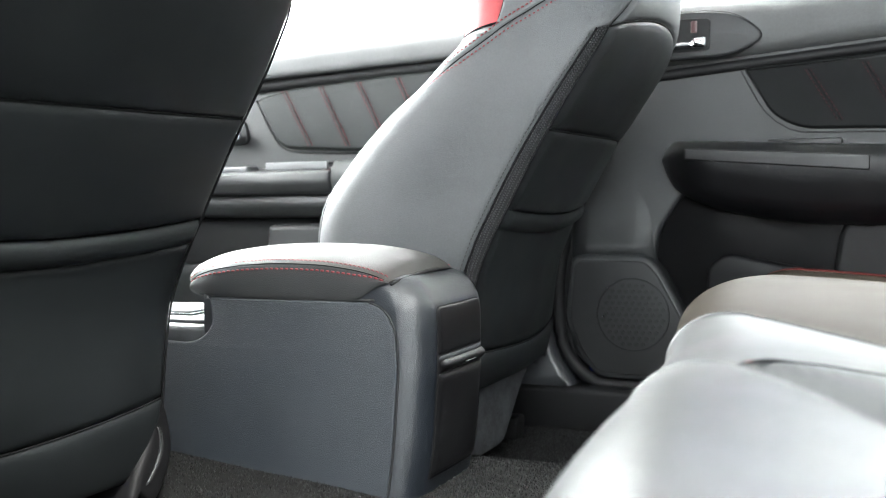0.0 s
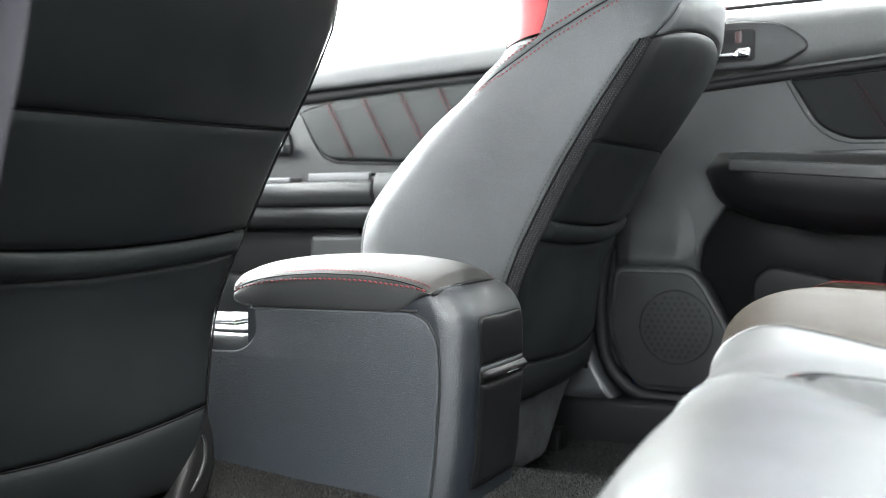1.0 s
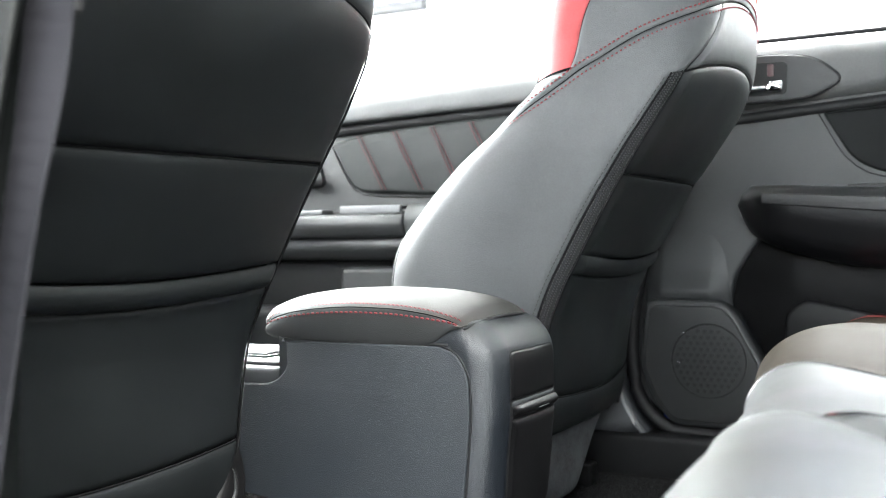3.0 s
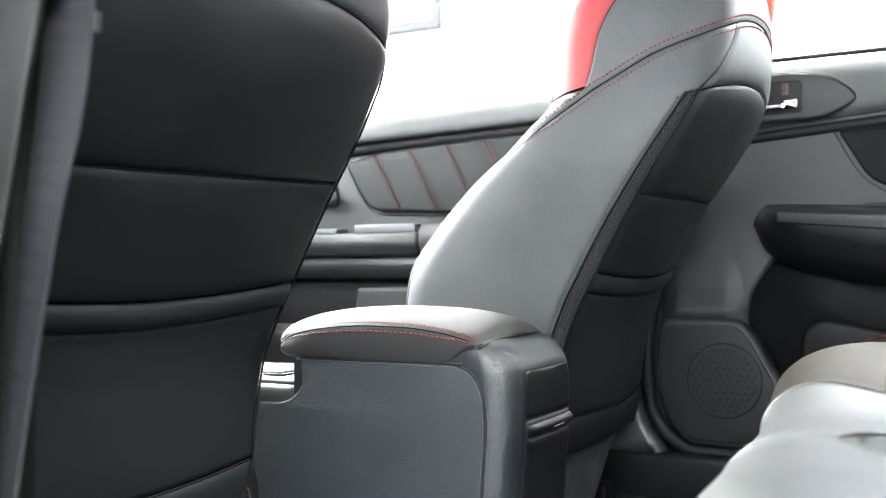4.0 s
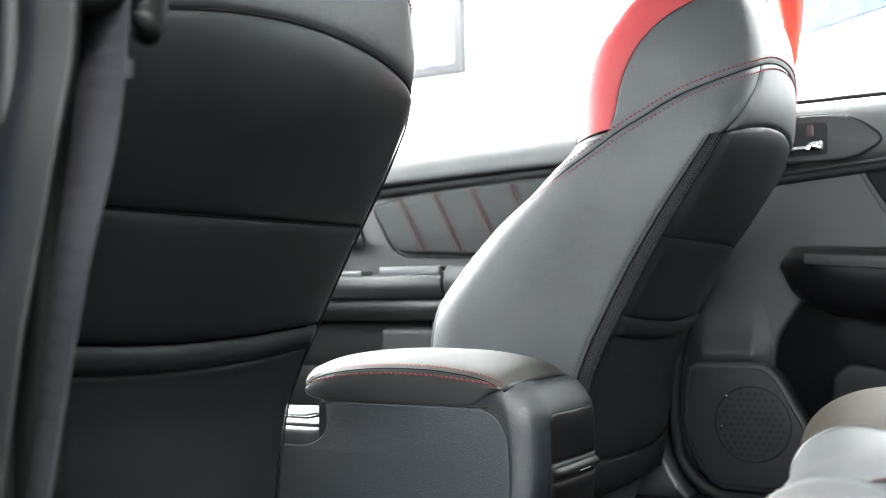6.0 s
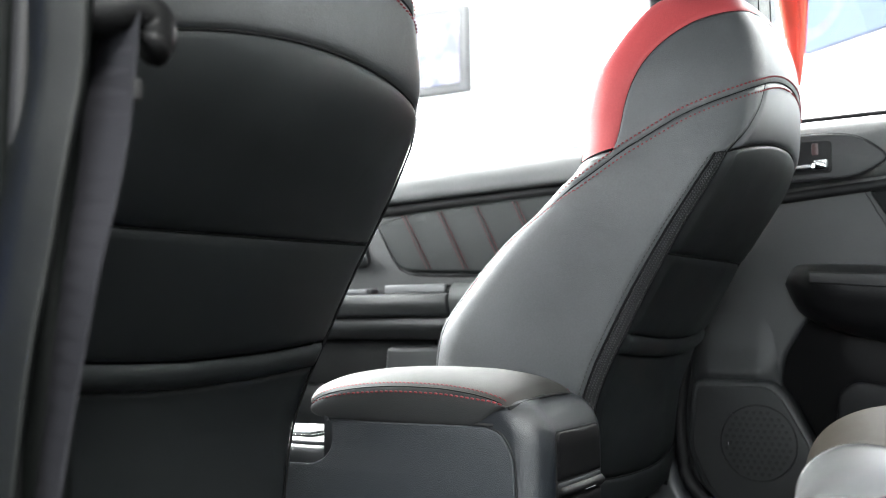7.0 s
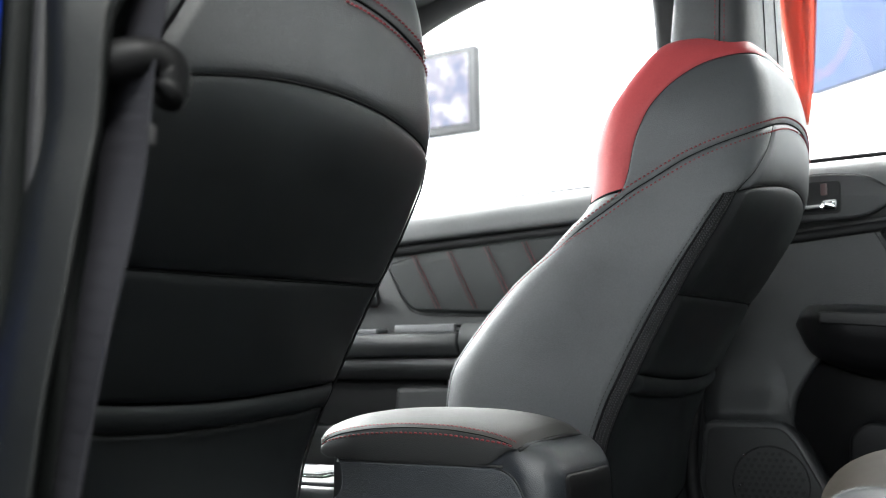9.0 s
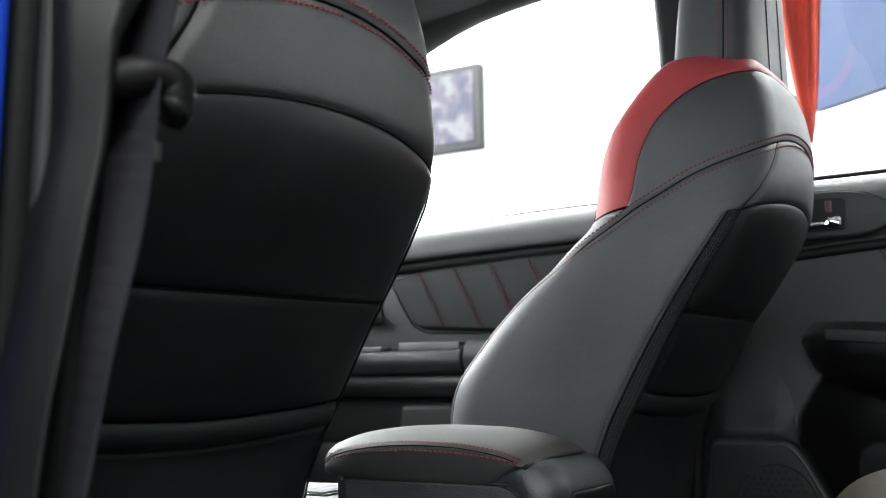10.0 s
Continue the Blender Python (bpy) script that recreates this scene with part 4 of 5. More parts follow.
        return (s * (half(t) + swell), lid_y(1, t), seam_h(t) + (low_h(t) - seam_h(t)) * v)
    panel_part("lid_top", lambda u, v: top_pt(2 * u - 1, v), 40, 60, LID_LIT, lid, "smooth leather armrest top", puff=0.0015, edge=0.006, sink=0.0008)
    ts = np.linspace(0.02, 0.995, 110)
    for s in (1, -1):
        panel_part("lid_side", lambda u, v: rim_pt(s, v, u), 56, 16, LID_SHADED, lid, "smooth leather side of the armrest", flip=s > 0, puff=0.0015, edge=0.004, sink=0.0008)
        part("lid_stitching", dashes([top_pt(s * 0.945, t) for t in ts], [Vector((s * 0.4, 0, 0.92))] * 110, lift=0.0019, radius=0.0009, step=0.0056, dash=0.0040), THREAD, lid, "fine row of red stitches")
        part("lid_stitching", dashes([rim_pt(s, 0.15, t) for t in ts], [Vector((s * 0.95, 0, 0.3)).normalized()] * 110, lift=0.0014, radius=0.0011, step=0.0066, dash=0.0050), THREAD, lid, "row of red stitches")
        part("lid_piping", tube([rim_pt(s, 0.0, t) for t in ts], 0.0006, 6), PIPING, lid, "dark seam round the lid")
    ps = np.linspace(-1, 1, 30)
    panel_part("lid_heel", lambda u, v: (lambda a: (a[0], a[1] + 0.003 * v, a[2] - 0.014 * v))(top_pt(2 * u - 1, 0)), 24, 6, LID_LIT, lid, puff=0.0006, sink=0.0)
    part("heel_gap", tube([(lambda a: (a[0] * 1.01, a[1] - 0.0020, a[2] - 0.0022))(top_pt(p, 0)) for p in ps], 0.0020, 6), SEAL_AND_GAP, lid, "dark gap behind the lid")
    panel_part("lid_nose", lambda u, v: (lambda a, b: tuple(a[i] + (b[i] - a[i]) * v for i in range(3)))(top_pt(2 * u - 1, 1), ((2 * u - 1) * half(1), lid_y(2 * u - 1, 1) - 0.004, low_h(1))), 24, 8, LID_LIT, lid, flip=True, puff=0.002, sink=0.0)
    panel_part("lid_base", lambda u, v: ((2 * u - 1) * half(v), lid_y(2 * u - 1, v), low_h(v) + 0.001), 16, 40, PLASTIC, lid, "black lid underside", puff=0.0, sink=0.0)


console()


# ---- right-hand doors ----
def yz_line(pts, x, radius, n=30, sides=8):
    return tube([(x, p[0], p[1]) for p in curve_through(pts, n)], radius, sides)


def ribbon(pts, x, depth, width):
    """A raised leather pleat across a door insert."""
    (y0, z0), (y1, z1) = pts
    return tube([(x, y0, z0), (x - depth * 0.2, (y0 + y1) / 2, (z0 + z1) / 2), (x, y1, z1)], width, 8, squash=0.4)


def front_door():
    door = thing("front_door", "closed front door with dark grey trim and a red-stitched leather insert", "car door")
    part("trim_panel", slab(rounded([(0.13, 0.12), (1.25, 0.12), (1.25, 0.775), (0.13, 0.79)], 0.02), 0.705, 0.75, "x", 0.01), DOORTRIM, door, "dark grey moulded door trim")
    # rolled top pad under the glass
    bm = bmesh.new()
    rings = []
    for y in np.linspace(0.12, 1.25, 30):
        z = 0.794 - 0.016 * max(0, (y - 0.25) / 0.4)
        zl = 0.727 - 0.037 * (y - 0.325)
        sec = [(0.735, z)] + [(0.704 - 0.040 * math.sin(a), zl + 0.012 + (z - zl - 0.012) * math.cos(a)) for a in np.linspace(0, math.pi / 2, 14)] + [(0.665, zl + 0.005), (0.670, zl + 0.001), (0.680, zl), (0.735, zl)]
        rings.append([bm.verts.new((p[0], y, p[1])) for p in sec])
    for r1, r2 in zip(rings, rings[1:]):
        for k in range(len(r1)):
            bm.faces.new((r1[k - 1], r1[k], r2[k], r2[k - 1]))
    part("top_pad", bm, PADTRIM, door, "soft grey top pad")
    # Grey where the seal is black: window glare is put into its colour.
    part("glass_seal", yz_line([(0.10, 0.798), (0.27, 0.797), (0.66, 0.785), (1.25, 0.764)], 0.706, 0.0026), SATIN, door, "black window seal")
    # black tube in place of the shade under the top pad
    part("groove_shade", yz_line([(0.12, 0.724), (0.30, 0.720), (0.72, 0.703), (1.2, 0.675)], 0.700, 0.012), SEAL_AND_GAP, door, "black strip for the shade under the pad")
    ins = slab(rounded([(0.15, 0.564), (0.50, 0.568), (0.680, 0.577), (0.738, 0.676), (0.65, 0.694), (0.42, 0.708), (0.15, 0.716)], [0.01, 0.02, 0.03, 0.015, 0.01, 0.02, 0.01]), 0.690, 0.72, "x", 0.008, 4)
    insert = part("insert", ins, DOORLEATHER, door, "black leather door insert")
    part("insert_edge", yz_line([(0.15, 0.560), (0.50, 0.564), (0.652, 0.570), (0.684, 0.580), (0.702, 0.602), (0.742, 0.676)], 0.702, 0.0016), SEAL_AND_GAP, door, "dark edge round the insert")
    for k in range(6):
        y = 0.666 - 0.084 * k
        z1, z0 = 0.690 + 0.004 * k, 0.578 - 0.001 * k
        part("pleat", ribbon(((y, z1), (y - 0.060, z0)), 0.691, 0.0015, 0.0018), DOORLEATHER, insert, "raised stitched pleat")
        for o in (0.0045, -0.0045):
            part("stitching", dashes([(0.689, y + o - 0.060 * u, z1 + (z0 - z1) * u) for u in np.linspace(0, 1, 12)], [Vector((-1, 0, 0))] * 12, lift=0.001, radius=0.0009, step=0.006, dash=0.005), DIM_THREAD, insert, "row of red stitches")
    # armrest with switch strip and pull cup
    part("armrest", slab(rounded([(0.655, 0.500), (0.668, 0.532), (0.72, 0.540), (0.72, 0.470), (0.675, 0.478)], 0.01), 0.19, 0.95, "y", 0.02), DOORTRIM, door, "dark grey moulded armrest")
    part("armrest_cap", slab(rounded([(0.622, 0.486), (0.608, 0.508), (0.612, 0.530), (0.70, 0.535), (0.70, 0.48)], 0.008), 0.52, 0.95, "y", 0.006), DOORTRIM, door, "satin armrest cap")
    part("armrest_pad", slab(rounded([(0.615, 0.485), (0.605, 0.520), (0.62, 0.548), (0.70, 0.552), (0.70, 0.475)], 0.015), 0.19, 0.515, "y", 0.02, 5), DOORLEATHER, door, "padded armrest")
    # black plate on the armrest gives the cup its shade
    part("pull_cup", slab(rounded([(0.655, 0.5415), (0.655, 0.546), (0.685, 0.546), (0.685, 0.5415)], 0.001), 0.545, 0.685, "y"), SEAL_AND_GAP, door, "black plate for the shaded pull cup")
    part("cup_rim", box(0.645, 0.652, 0.545, 0.685, 0.532, 0.548, 0.002), SATIN, door, "pale grip edge")
    part("switch_plate", box(0.62, 0.66, 0.71, 0.83, 0.530, 0.541, 0.003), SATIN, door, "satin grey switch plate")
    part("lower_ledge", slab(rounded([(0.63, 0.465), (0.64, 0.492), (0.71, 0.495), (0.71, 0.44), (0.66, 0.44)], 0.012), 0.19, 1.1, "y", 0.01), DOORTRIM, door, "lower armrest ledge")
    part("map_bin", slab(rounded([(0.66, 0.14), (0.645, 0.33), (0.655, 0.345), (0.71, 0.345), (0.71, 0.14)], 0.01), 0.18, 1.1, "y", 0.015), DOORTRIM, door, "door bin")
    # no hollow here: a black plate carries the recess's shade
    part("bin_recess", box(0.696, 0.704, 0.60, 1.1, 0.345, 0.455, 0.002), SEAL_AND_GAP, door, "black plate for the shaded recess above the bin")
    part("bin_end", slab(rounded([(0.20, 0.33), (0.698, 0.33), (0.690, 0.426), (0.20, 0.435)], 0.012), 0.655, 0.71, "x", 0.01), DOORTRIM, door, "grey end of the door bin")
    part("handle_cup", slab(rounded([(0.758, 0.588), (0.85, 0.588), (0.86, 0.64), (0.770, 0.642)], 0.02), 0.698, 0.72, "x", 0.004), DOORTRIM, door, "handle recess")
    part("door_handle", box(0.668, 0.682, 0.762, 0.84, 0.594, 0.618, 0.006, 4), CHROME, door, "chrome inner handle")
    glass = box(0.0, 0.004, 0.13, 0.98, 0.79, 1.2)
    for v in glass.verts:
        v.co.x += roof_x(v.co.y, v.co.z) + 0.015
    g = part("window_glass", glass, GLASS, door, "clear window glass", smooth=False)
    g.visible_shadow = False


front_door()


def rear_door():
    door = thing("rear_door", "closed rear door with dark trim, chrome handle, armrest and speaker", "car door")
    part("trim_panel", slab(rounded([(0.085, 0.20), (0.03, 0.155), (-0.118, 0.155), (-0.125, 0.27), (-0.066, 0.368), (-0.074, 0.413), (-0.090, 0.439), (-0.112, 0.472), (-0.16, 0.505), (-0.9, 0.50), (-0.9, 0.79), (0.06, 0.785), (0.072, 0.62), (0.084, 0.40)],
                                     [0.05, 0.05, 0, 0.02, 0.01, 0.02, 0.02, 0.03, 0.04, 0, 0, 0.02, 0.05, 0.05]), 0.703, 0.75, "x", 0.009, 5), DOORTRIM, door, "dark grey moulded door trim")
    bm = bmesh.new()
    rings = []
    for y in np.linspace(0.03, -0.9, 24):
        z, zl = 0.797, 0.69 - 0.075 * (y + 0.103)
        sec = rounded([(0.735, z), (0.704, z), (0.684, z - 0.008), (0.672, z - 0.03), (0.676, zl + 0.014), (0.70, zl), (0.735, zl)], 0.012, 4)
        rings.append([bm.verts.new((p[0], y, p[1])) for p in sec])
    for r1, r2 in zip(rings, rings[1:]):
        for k in range(len(r1)):
            bm.faces.new((r1[k - 1], r1[k], r2[k], r2[k - 1]))
    part("top_pad", bm, PADTRIM, door, "soft grey top pad")
    part("glass_seal", yz_line([(0.04, 0.800), (-0.2, 0.803), (-0.9, 0.806)], 0.706, 0.0042), SEAL_AND_GAP, door, "black window seal")
    # shade under the pad, laid in as a black tube
    part("groove_shade", yz_line([(0.03, 0.666), (-0.10, 0.677), (-0.43, 0.702), (-0.9, 0.733)], 0.7035, 0.009), SEAL_AND_GAP, door, "black strip for the shade under the pad")
    # leaf-shaped handle surround with recess and lever
    leaf = rounded([(0.0, 0.695), (-0.205, 0.699), (-0.256, 0.726), (-0.212, 0.765), (-0.15, 0.774), (0.0, 0.770)], [0.01, 0.03, 0.02, 0.03, 0.03, 0.01])
    hs = part("handle_surround", slab(leaf, 0.667, 0.70, "x", 0.004), DOORTRIM, door, "leaf-shaped handle surround")
    part("surround_edge", tube([(0.6675, p[0], p[1]) for p in leaf], 0.001, 6), SEAL_AND_GAP, hs, "dark edge line")
    # shade of the handle recess, made as a thin black plate
    part("handle_recess", slab(rounded([(-0.070, 0.708), (-0.167, 0.708), (-0.168, 0.760), (-0.075, 0.763)], 0.008), 0.6655, 0.69, "x", 0.001), SEAL_AND_GAP, hs, "black plate for the shaded handle recess")
    part("recess_tint", slab(rounded([(-0.137, 0.738), (-0.147, 0.738), (-0.147, 0.757), (-0.137, 0.757)], 0.002), 0.6645, 0.68, "x", 0.001), LOCKTAB, hs, "red lock tab")
    lever = part("door_handle", slab(rounded([(-0.072, 0.714), (-0.141, 0.714), (-0.141, 0.723), (-0.072, 0.723)], 0.004), 0.655, 0.68, "x", 0.004), CHROME, door, "chrome inner handle")
    part("handle_end", slab(rounded([(-0.138, 0.712), (-0.163, 0.712), (-0.164, 0.730), (-0.139, 0.728)], 0.006), 0.650, 0.68, "x", 0.006, 4), CHROME, lever, "polished handle end")
    insert = part("insert", slab(rounded([(-0.215, 0.680), (-0.262, 0.60), (-0.307, 0.578), (-0.80, 0.565), (-0.80, 0.71), (-0.43, 0.693)], [0.01, 0.03, 0.03, 0.01, 0.01, 0.01]), 0.694, 0.72, "x", 0.006, 4), INSERT, door, "black leather door insert")
    part("insert_edge", yz_line([(-0.205, 0.685), (-0.258, 0.598), (-0.305, 0.573), (-0.45, 0.569), (-0.8, 0.56)], 0.7022, 0.0010), SEAL_AND_GAP, door, "dark edge round the insert")
    for k in range(5):
        y = -0.315 - 0.084 * k
        z1 = 0.672 + 0.006 * k
        part("pleat", ribbon(((y, z1), (y - 0.050, 0.588)), 0.6945, 0.0, 0.0014), INSERT, insert, "raised stitched pleat")
        for o in (0.004, -0.004):
            part("stitching", dashes([(0.6938, y + o - 0.05 * u, z1 + (0.588 - z1) * u) for u in np.linspace(0, 1, 12)], [Vector((-1, 0, 0))] * 12, lift=0.001, radius=0.0007), FAINT_THREAD, insert, "row of red stitches")
    # armrest: a deep dark boat with a paler cap strip
    bm = bmesh.new()
    rings = []
    TOP_Y, TOP_Z = [0.103, 0.107, 0.121, 0.257, 0.43, 0.75], [0.531, 0.549, 0.562, 0.556, 0.5475, 0.535]
    LOW_Y, LOW_Z = [0.103, 0.107, 0.116, 0.139, 0.179, 0.24, 0.30, 0.36, 0.75], [0.529, 0.508, 0.485, 0.466, 0.451, 0.437, 0.428, 0.4255, 0.42]
    for y in np.r_[np.linspace(0.1031, 0.14, 22), np.linspace(0.146, 0.75, 34)]:
        top, bot = smooth_at(TOP_Y, TOP_Z, y), smooth_at(LOW_Y, LOW_Z, y)
        g = math.sqrt(max(0.0, 1 - (1 - min(1, (y - 0.1) / 0.07)) ** 2))
        xo, h = 0.70 - 0.085 * g, top - bot
        sec = rounded([(0.72, top), (xo + 0.010, top), (xo, top - 0.16 * h), (xo + 0.001, top - 0.42 * h), (xo + 0.016 * g, bot + 0.20 * h), (xo + 0.05 * g, bot), (0.72, bot)], 0.016, 5)
        rings.append([bm.verts.new((p[0], 0.024 * (1 - g) - y, p[1])) for p in sec])
    for r1, r2 in zip(rings, rings[1:]):
        for k in range(len(r1)):
            bm.faces.new((r1[k - 1], r1[k], r2[k], r2[k - 1]))
    bm.faces.new(rings[0])
    part("armrest", bm, ENDBLACK, door, "black moulded armrest")
    part("armrest_strip", slab(rounded([(-0.136, 0.5495), (-0.411, 0.5325), (-0.411, 0.5085), (-0.136, 0.5315)], 0.004), 0.6125, 0.64, "x", 0.002), STRIP, door, "satin armrest strip")
    part("window_switch", box(0.645, 0.675, -0.37, -0.26, 0.549, 0.560, 0.002), STRIP, door, "satin black window switch plate")
    part("switch_edge", box(0.650, 0.6525, -0.375, -0.27, 0.5565, 0.5585, 0.0006), PLASTIC, door, "pale switch edge")
    # lower pocket recess behind the speaker; the armrest's shade is put into its black
    part("lower_recess", box(0.720, 0.7495, -0.89, -0.04, 0.13, 0.56), BLACKTRIM, door, "lower door recess, black for the armrest's shade")
    part("pocket_panel", slab(rounded([(-0.15, 0.20), (-0.155, 0.355), (-0.185, 0.378), (-0.32, 0.352), (-0.33, 0.20)], 0.02), 0.700, 0.735, "x", 0.008), BLACKTRIM, door, "dark door pocket face")
    part("bin_front", slab(rounded([(-0.325, 0.16), (-0.365, 0.42), (-0.39, 0.445), (-0.88, 0.43), (-0.88, 0.16)], 0.02), 0.690, 0.74, "x", 0.01), BLACKTRIM, door, "black door bin front")
    def ledge(u, v):
        """The trim swells out to a soft ledge above the speaker, then turns under."""
        y, z = 0.078 - 0.143 * u, 0.368 + 0.19 * v
        out = smooth_at([0.368, 0.378, 0.388, 0.398, 0.43, 0.48, 0.558], [0.010, 0.019, 0.022, 0.018, 0.007, 0.002, -0.001], z)
        side = min(1.0, max(0.0, (y + 0.065) / 0.03)) ** 0.7 * min(1.0, (0.0785 - y) / 0.03) ** 0.7
        return (0.7048 - out * side, y, z)
    panel_part("trim_ledge", ledge, 40, 30, DOORTRIM, door, "soft moulded ledge over the speaker", puff=0.0, sink=0.0)
    pod_pts = [(0.074, 0.374), (-0.058, 0.374), (-0.082, 0.350), (-0.130, 0.262), (-0.115, 0.175), (-0.07, 0.158), (0.03, 0.160), (0.062, 0.20), (0.086, 0.262)]
    pod = part("speaker_pod", slab(rounded(pod_pts, 0.02), 0.676, 0.742, "x", 0.010, 5), DOORTRIM, door, "moulded speaker surround")
    inner = [(p[0] * 0.91 - 0.0022, 0.266 + (p[1] - 0.266) * 0.91) for p in pod_pts]
    part("grille_plate", slab(rounded(inner, 0.016), 0.672, 0.69, "x", 0.003), GRILLE, pod, "charcoal grille plate")
    ring = [(0.6715, -0.036 + 0.062 * math.cos(a), 0.272 + 0.062 * math.sin(a)) for a in np.linspace(0, math.tau, 40)]
    part("grille_ring", tube(ring, 0.0014, 6), SEAL_AND_GAP, pod, "round rim of the grille")
    for i in range(-5, 6):
        for j in range(-5, 6):
            y, z = -0.036 + 0.0115 * (i + 0.5 * (j % 2)), 0.272 + 0.010 * j
            if (y + 0.036) ** 2 + (z - 0.272) ** 2 < 0.056 ** 2:
                bm = bmesh.new()
                bmesh.ops.create_cone(bm, cap_ends=True, segments=6, radius1=0.0037, radius2=0.0037, depth=0.002, matrix=pose(0.6715, y, z, 0, 90, 0))
                part("grille_hole", bm, SEAL_AND_GAP, pod, smooth=False)
    for y, z in ((0.006, 0.318), (0.014, 0.269)):
        bm = bmesh.new()
        bmesh.ops.create_icosphere(bm, subdivisions=2, radius=0.0022, matrix=Matrix.Translation((0.6705, y, z)))
        part("screw", bm, CHROME, pod, "tiny bright screw")
    part("door_gap_seal", tube([(0.692, p[0], p[1]) for p in curve_through([(0.062, 0.62), (0.082, 0.45), (0.103, 0.30), (0.098, 0.23), (0.07, 0.175), (0.02, 0.147), (-0.10, 0.145), (-0.4, 0.145)], 40)], 0.012, 8), SEAL_AND_GAP, door, "black rubber door seal")
    glass = box(0.0, 0.004, -0.9, 0.02, 0.79, 1.2)
    for v in glass.verts:
        v.co.x += roof_x(v.co.y, v.co.z) + 0.015
    g = part("window_glass", glass, GLASS, door, "clear window glass", smooth=False)
    g.visible_shadow = False


rear_door()


# ---- rear bench ----
def bench_top(x):
    """Crown height of the cushion across the car."""
    return smooth_at([-0.80, -0.74, -0.66, -0.55, -0.42, -0.30, -0.15, 0.0, 0.15, 0.30, 0.42, 0.50, 0.56, 0.62, 0.68],
                     [0.352, 0.374, 0.384, 0.385, 0.383, 0.384, 0.391, 0.396, 0.389, 0.376, 0.367, 0.362, 0.362, 0.364, 0.335], x)


def bench_front(x):
    return smooth_at([-0.80, -0.72, -0.6, -0.45, -0.3, -0.15, 0.0, 0.15, 0.3, 0.45, 0.6, 0.7], [-0.360, -0.346, -0.330, -0.317, -0.306, -0.285, -0.265, -0.266, -0.277, -0.266, -0.240, -0.255], x)


EDGE_Y = [-0.70, -0.62, -0.54, -0.475, -0.443, -0.423, -0.401, -0.388, -0.36, -0.33, -0.25]
EDGE_X = [-0.782, -0.76, -0.66, -0.567, -0.518, -0.488, -0.461, -0.445, -0.428, -0.420, -0.415]


HOLLOW_Y, HOLLOW = [-0.70, -0.54, -0.47, -0.434, -0.411, -0.392, -0.35], [0.22, 0.17, 0.136, 0.09, 0.056, 0.012, 0.004]


def bench_dip(x, y):
    """The hollow beside the outer bolster: deep at the bolster's foot, rising steeply to a fold."""
    wide = smooth_at(HOLLOW_Y, HOLLOW, y)
    u = min(1.0, max(0.0, ((x - smooth_at(EDGE_Y, EDGE_X, y)) / wide - 0.3) / 0.7))
    return min(0.048, 0.48 * wide) * (1 - u * u * (3 - 2 * u)) * min(1.0, max(0.0, (-0.386 - y) / 0.01))


def bench_pt(x, v, dip=True):
    """v runs from the floor up the front (0 to 0.3), over the nose and back to the backrest (1)."""
    zt, yf = bench_top(x), bench_front(x)
    r = 0.05
    if v < 0.3:
        return (x, yf - 0.05 * (1 - v / 0.3), 0.08 + (zt - r - 0.08) * v / 0.3)
    if v < 0.5:
        a = (v - 0.3) / 0.2 * math.pi / 2
        return (x, yf - r * 1.3 * (1 - math.cos(a)), zt - r + r * math.sin(a))
    u = (v - 0.5) / 0.5
    y = yf - r * 1.3 - 0.50 * u
    return (x, y, zt - 0.05 * u ** 1.3 - (bench_dip(x, y) if dip else 0) + 0.0004 * noise.noise((x * 14, y * 14, 3.1)))


def bench_edge(v):
    """Where the outer bolster ends, at v."""
    x = -0.45
    for _ in range(5):
        x = smooth_at(EDGE_Y, EDGE_X, bench_pt(x, v)[1])
    return x


SEAM_Y = [-0.90, -0.62, -0.54, -0.466, -0.445, -0.421, -0.39, -0.353, -0.318, -0.28]
SEAM_X = [-0.62, -0.44, -0.37, -0.312, -0.294, -0.275, -0.249, -0.222, -0.203, -0.196]


def bench_border(v):
    """Where the near seat cushion meets the middle one, at v."""
    x = -0.25
    for _ in range(5):
        x = smooth_at(SEAM_Y, SEAM_X, bench_pt(x, v)[1])
    return x


def bench_on(x, y):
    """Point of the cushion's top above (x, y)."""
    u = min(max((bench_front(x) - 0.065 - y) / 0.50, 0.0), 1.0)
    return bench_pt(x, 0.5 + 0.5 * u)


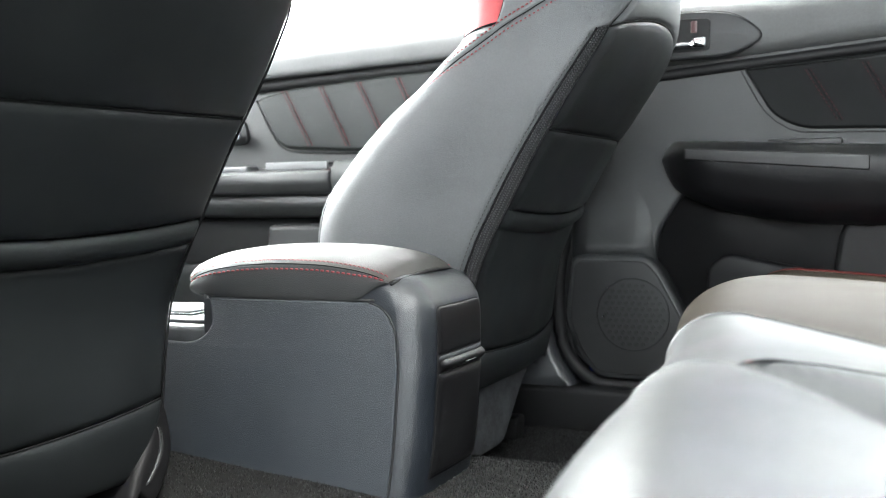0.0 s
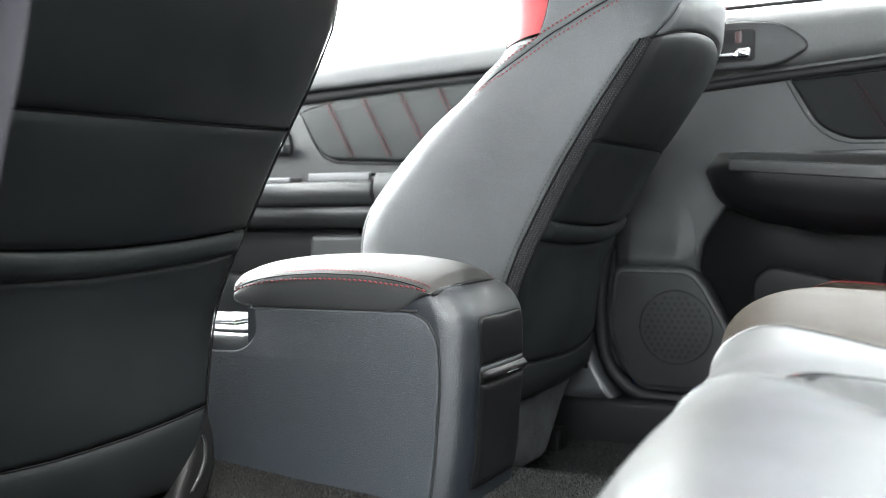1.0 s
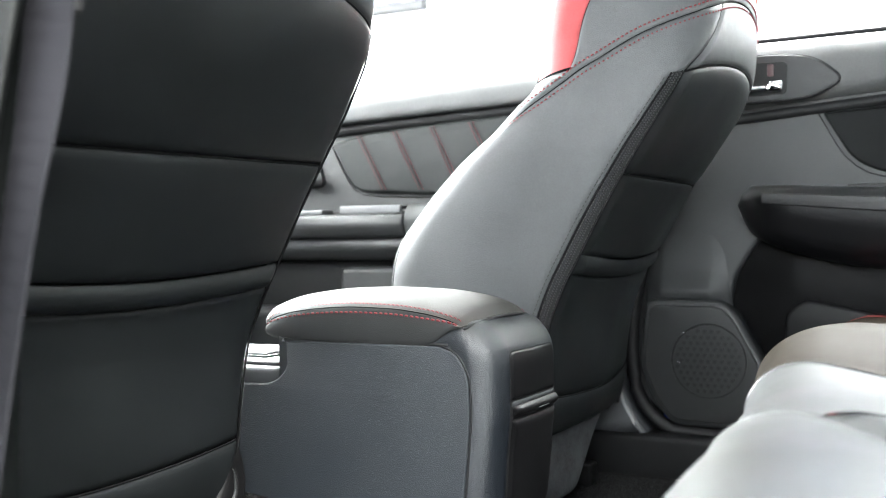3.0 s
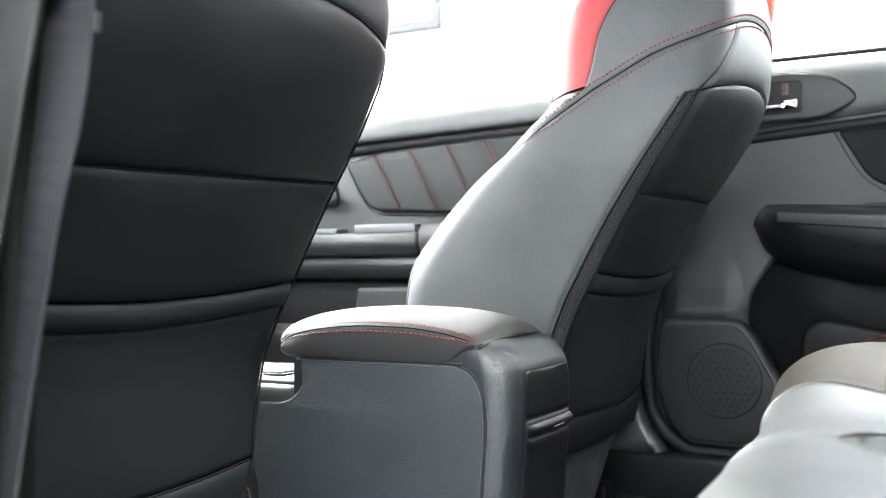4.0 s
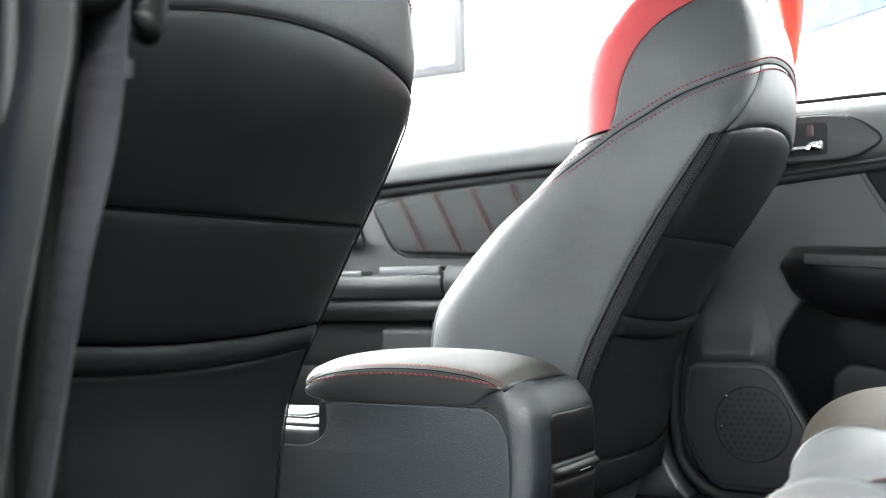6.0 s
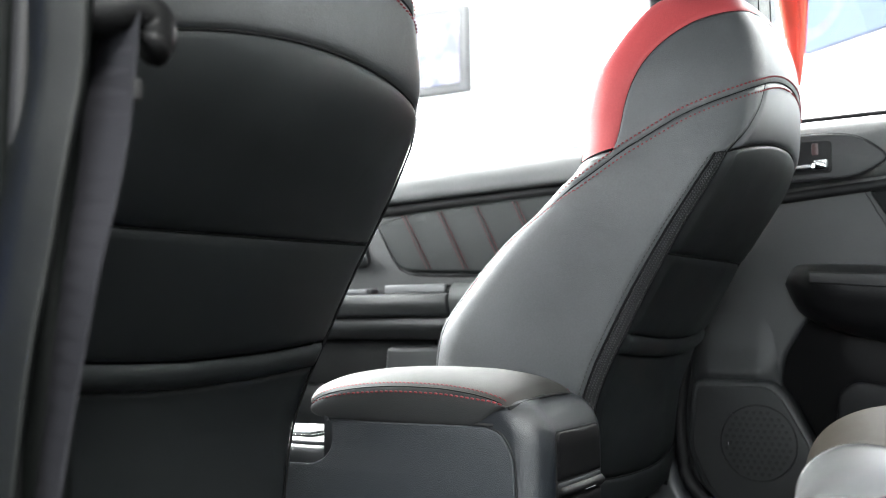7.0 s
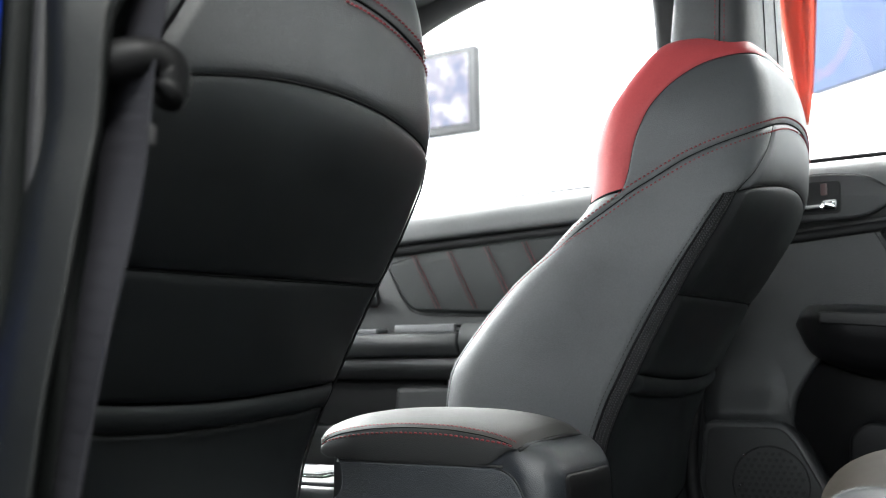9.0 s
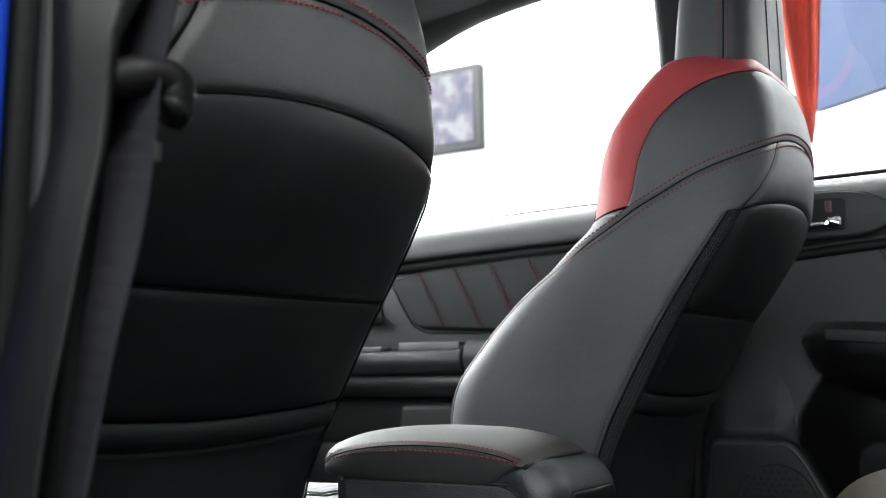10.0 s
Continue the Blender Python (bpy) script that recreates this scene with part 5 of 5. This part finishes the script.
def rear_bench():
    bench = thing("rear_bench", "black leather rear bench seat with a red outer bolster", "rear seat")
    lerp = lambda a, b, u: a + (b - a) * u
    edge = functools.lru_cache(None)(bench_edge)
    panel_part("near_bolster", lambda u, v: bench_pt(lerp(-0.79, edge(v), u), v, False), 60, 120, BENCH, bench, "smooth black leather outer bolster", puff=0.0012, edge=0.01, sink=0.001)
    panel_part("bolster_roll", lambda u, v: tuple(lerp(np.array(bench_pt(edge(v), v, False)), np.array(bench_pt(edge(v), v)) - np.array((0, 0, 0.003)), u)), 6, 120, BENCH, bench, "inner roll of the bolster", puff=0.0, sink=0.0)
    border = functools.lru_cache(None)(bench_border)
    panel_part("cushion", lambda u, v: bench_pt(lerp(edge(v), border(v), u), v), 90, 120, BENCH, bench, "smooth black leather cushion", puff=0.0012, edge=0.006, sink=0.001)
    panel_part("centre_cushion", lambda u, v: bench_pt(lerp(border(v), 0.555, u), v), 110, 120, BENCH_TINTED, bench, "black leather middle cushion with a tan reflection in its colour", puff=0.0014, edge=0.01, sink=0.0012)
    panel_part("red_bolster", lambda u, v: bench_pt(lerp(0.555, 0.67, u), v), 16, 40, REDBENCH, bench, "red leather outer bolster", puff=0.003, edge=0.01, sink=0.002)
    line = [Vector(bench_pt(border(v), v)) for v in np.linspace(0.36, 0.98, 150)]
    part("stitching", dashes([q + Vector((-0.005, 0.0, 0.0012)) for q in line], [Vector((0, 0, 1))] * 150, lift=0.0006, radius=0.0005, step=0.007, dash=0.0045), DARK_THREAD, bench, "row of dark stitches")
    slit = curve_through([(-0.440, -0.391), (-0.428, -0.399), (-0.417, -0.411), (-0.415, -0.432), (-0.424, -0.470), (-0.46, -0.54)], 60)
    part("cushion_fold", tube([Vector(bench_on(x, y)) + Vector((0, 0, 0.0005)) for x, y in slit], lambda u: 0.0004 + 0.0020 * min(1, u * 8) * max(0.10, 1 - 4 * u), 8), PIPING, bench, "dark open fold in the leather")
    part("fold_tab", tube([Vector(bench_on(x, y)) + Vector((0, 0, 0.001)) for x, y in slit[2:6]], 0.0009, 8, squash=0.5), DIM_THREAD, bench, "scrap of red lining in the fold")
    part("backrest", slab(rounded([(-0.84, 0.30), (-0.72, 0.34), (-0.95, 0.86), (-1.04, 0.86)], 0.03), -0.66, 0.66, "x", 0.03), BENCH, bench, "black leather rear backrest")


rear_bench()


# ---- beyond the windows ----
def wall_screen():
    tv = thing("wall_screen", "black framed flat screen showing a blurred picture, on a white wall", "screen")
    x = ROOM_X1
    part("frame", box(x - 0.06, x - 0.002, 2.088, 2.86, 1.612, 2.055, 0.006), SCREENFRAME, tv, "thin black screen frame")
    scr = bpy.data.materials.new("lit screen picture")
    scr.use_nodes = True
    t = scr.node_tree
    b = t.nodes["Principled BSDF"]
    n = t.nodes.new("ShaderNodeTexNoise")
    n.inputs["Scale"].default_value = 9
    ramp = t.nodes.new("ShaderNodeValToRGB")
    ramp.color_ramp.elements[0].color, ramp.color_ramp.elements[0].position = (0.30, 0.31, 0.50, 1), 0.36
    ramp.color_ramp.elements[1].color, ramp.color_ramp.elements[1].position = (0.95, 0.93, 0.97, 1), 0.62
    e = ramp.color_ramp.elements.new(0.5)
    e.color = (0.55, 0.48, 0.6, 1)
    tc = t.nodes.new("ShaderNodeTexCoord")
    t.links.new(tc.outputs["Object"], n.inputs["Vector"])
    t.links.new(n.outputs[0], ramp.inputs[0])
    t.links.new(ramp.outputs[0], b.inputs["Emission Color"])
    b.inputs["Emission Strength"].default_value = SCREEN
    b.inputs["Base Color"].default_value = (0.004, 0.004, 0.005, 1)
    b.inputs["Specular IOR Level"].default_value, b.inputs["Roughness"].default_value = 0.1, 0.7
    part("picture", box(x - 0.063, x - 0.058, 2.126, 2.82, 1.655, 2.018), scr, tv, "lit picture in blue, white and grey", smooth=False)


wall_screen()


def red_banner():
    ban = thing("hanging_banner", "red cloth banner hanging to a point by the wall", "banner")
    bm = bmesh.new()
    rows = []
    for v in np.linspace(0, 1, 40):
        z = 1.13 + 2.25 * v
        w = 0.012 + 0.17 * min(1, v / 0.30) ** 0.75
        row = []
        for u in np.linspace(-1, 1, 25):
            fold = 0.06 * math.cos(u * 4.2 + 0.6) * min(1, v * 3)
            row.append(bm.verts.new((2.0 + fold, 0.165 + w * 0.5 * u + 0.06 * v, z)))
        rows.append(row)
    for r1, r2 in zip(rows, rows[1:]):
        for k in range(24):
            bm.faces.new((r1[k], r1[k + 1], r2[k + 1], r2[k]))
    bmesh.ops.solidify(bm, geom=bm.faces[:], thickness=0.002)
    part("cloth", bm, REDCLOTH, ban, "red cloth with soft folds")
    part("top_rod", tube([(2.0, 0.03, 3.385), (2.0, 0.27, 3.385)], 0.012), SILVER, ban, "silver hanging rod")


red_banner()


def blue_board():
    board = thing("hanging_board", "plain blue sign board hanging on thin cables", "sign board")
    d = Vector((-0.61, -0.79, 0)).normalized()
    n = Vector((d.y, -d.x, 0))
    a = Vector((3.0, 0.335, 1.452))
    bm = bmesh.new()
    quad = [a, a + d * 0.95]
    vs = []
    for off in (0, 0.04):
        for p in quad:
            for h in (0, 1.1):
                vs.append(bm.verts.new(p + n * off + Vector((0, 0, h))))
    for f in ((0, 1, 3, 2), (4, 5, 7, 6), (0, 1, 5, 4), (2, 3, 7, 6), (0, 2, 6, 4), (1, 3, 7, 5)):
        bm.faces.new([vs[i] for i in f])
    part("panel", bm, BLUEBOARD, board, "plain blue panel", smooth=False)
    for k in (0.15, 0.8):
        p = a + d * k + n * 0.02
        part("cable", tube([p + Vector((0, 0, 1.09)), (p.x, p.y, ROOM_Z1)], 0.003, 6), SILVER, board, "thin steel cable")


blue_board()
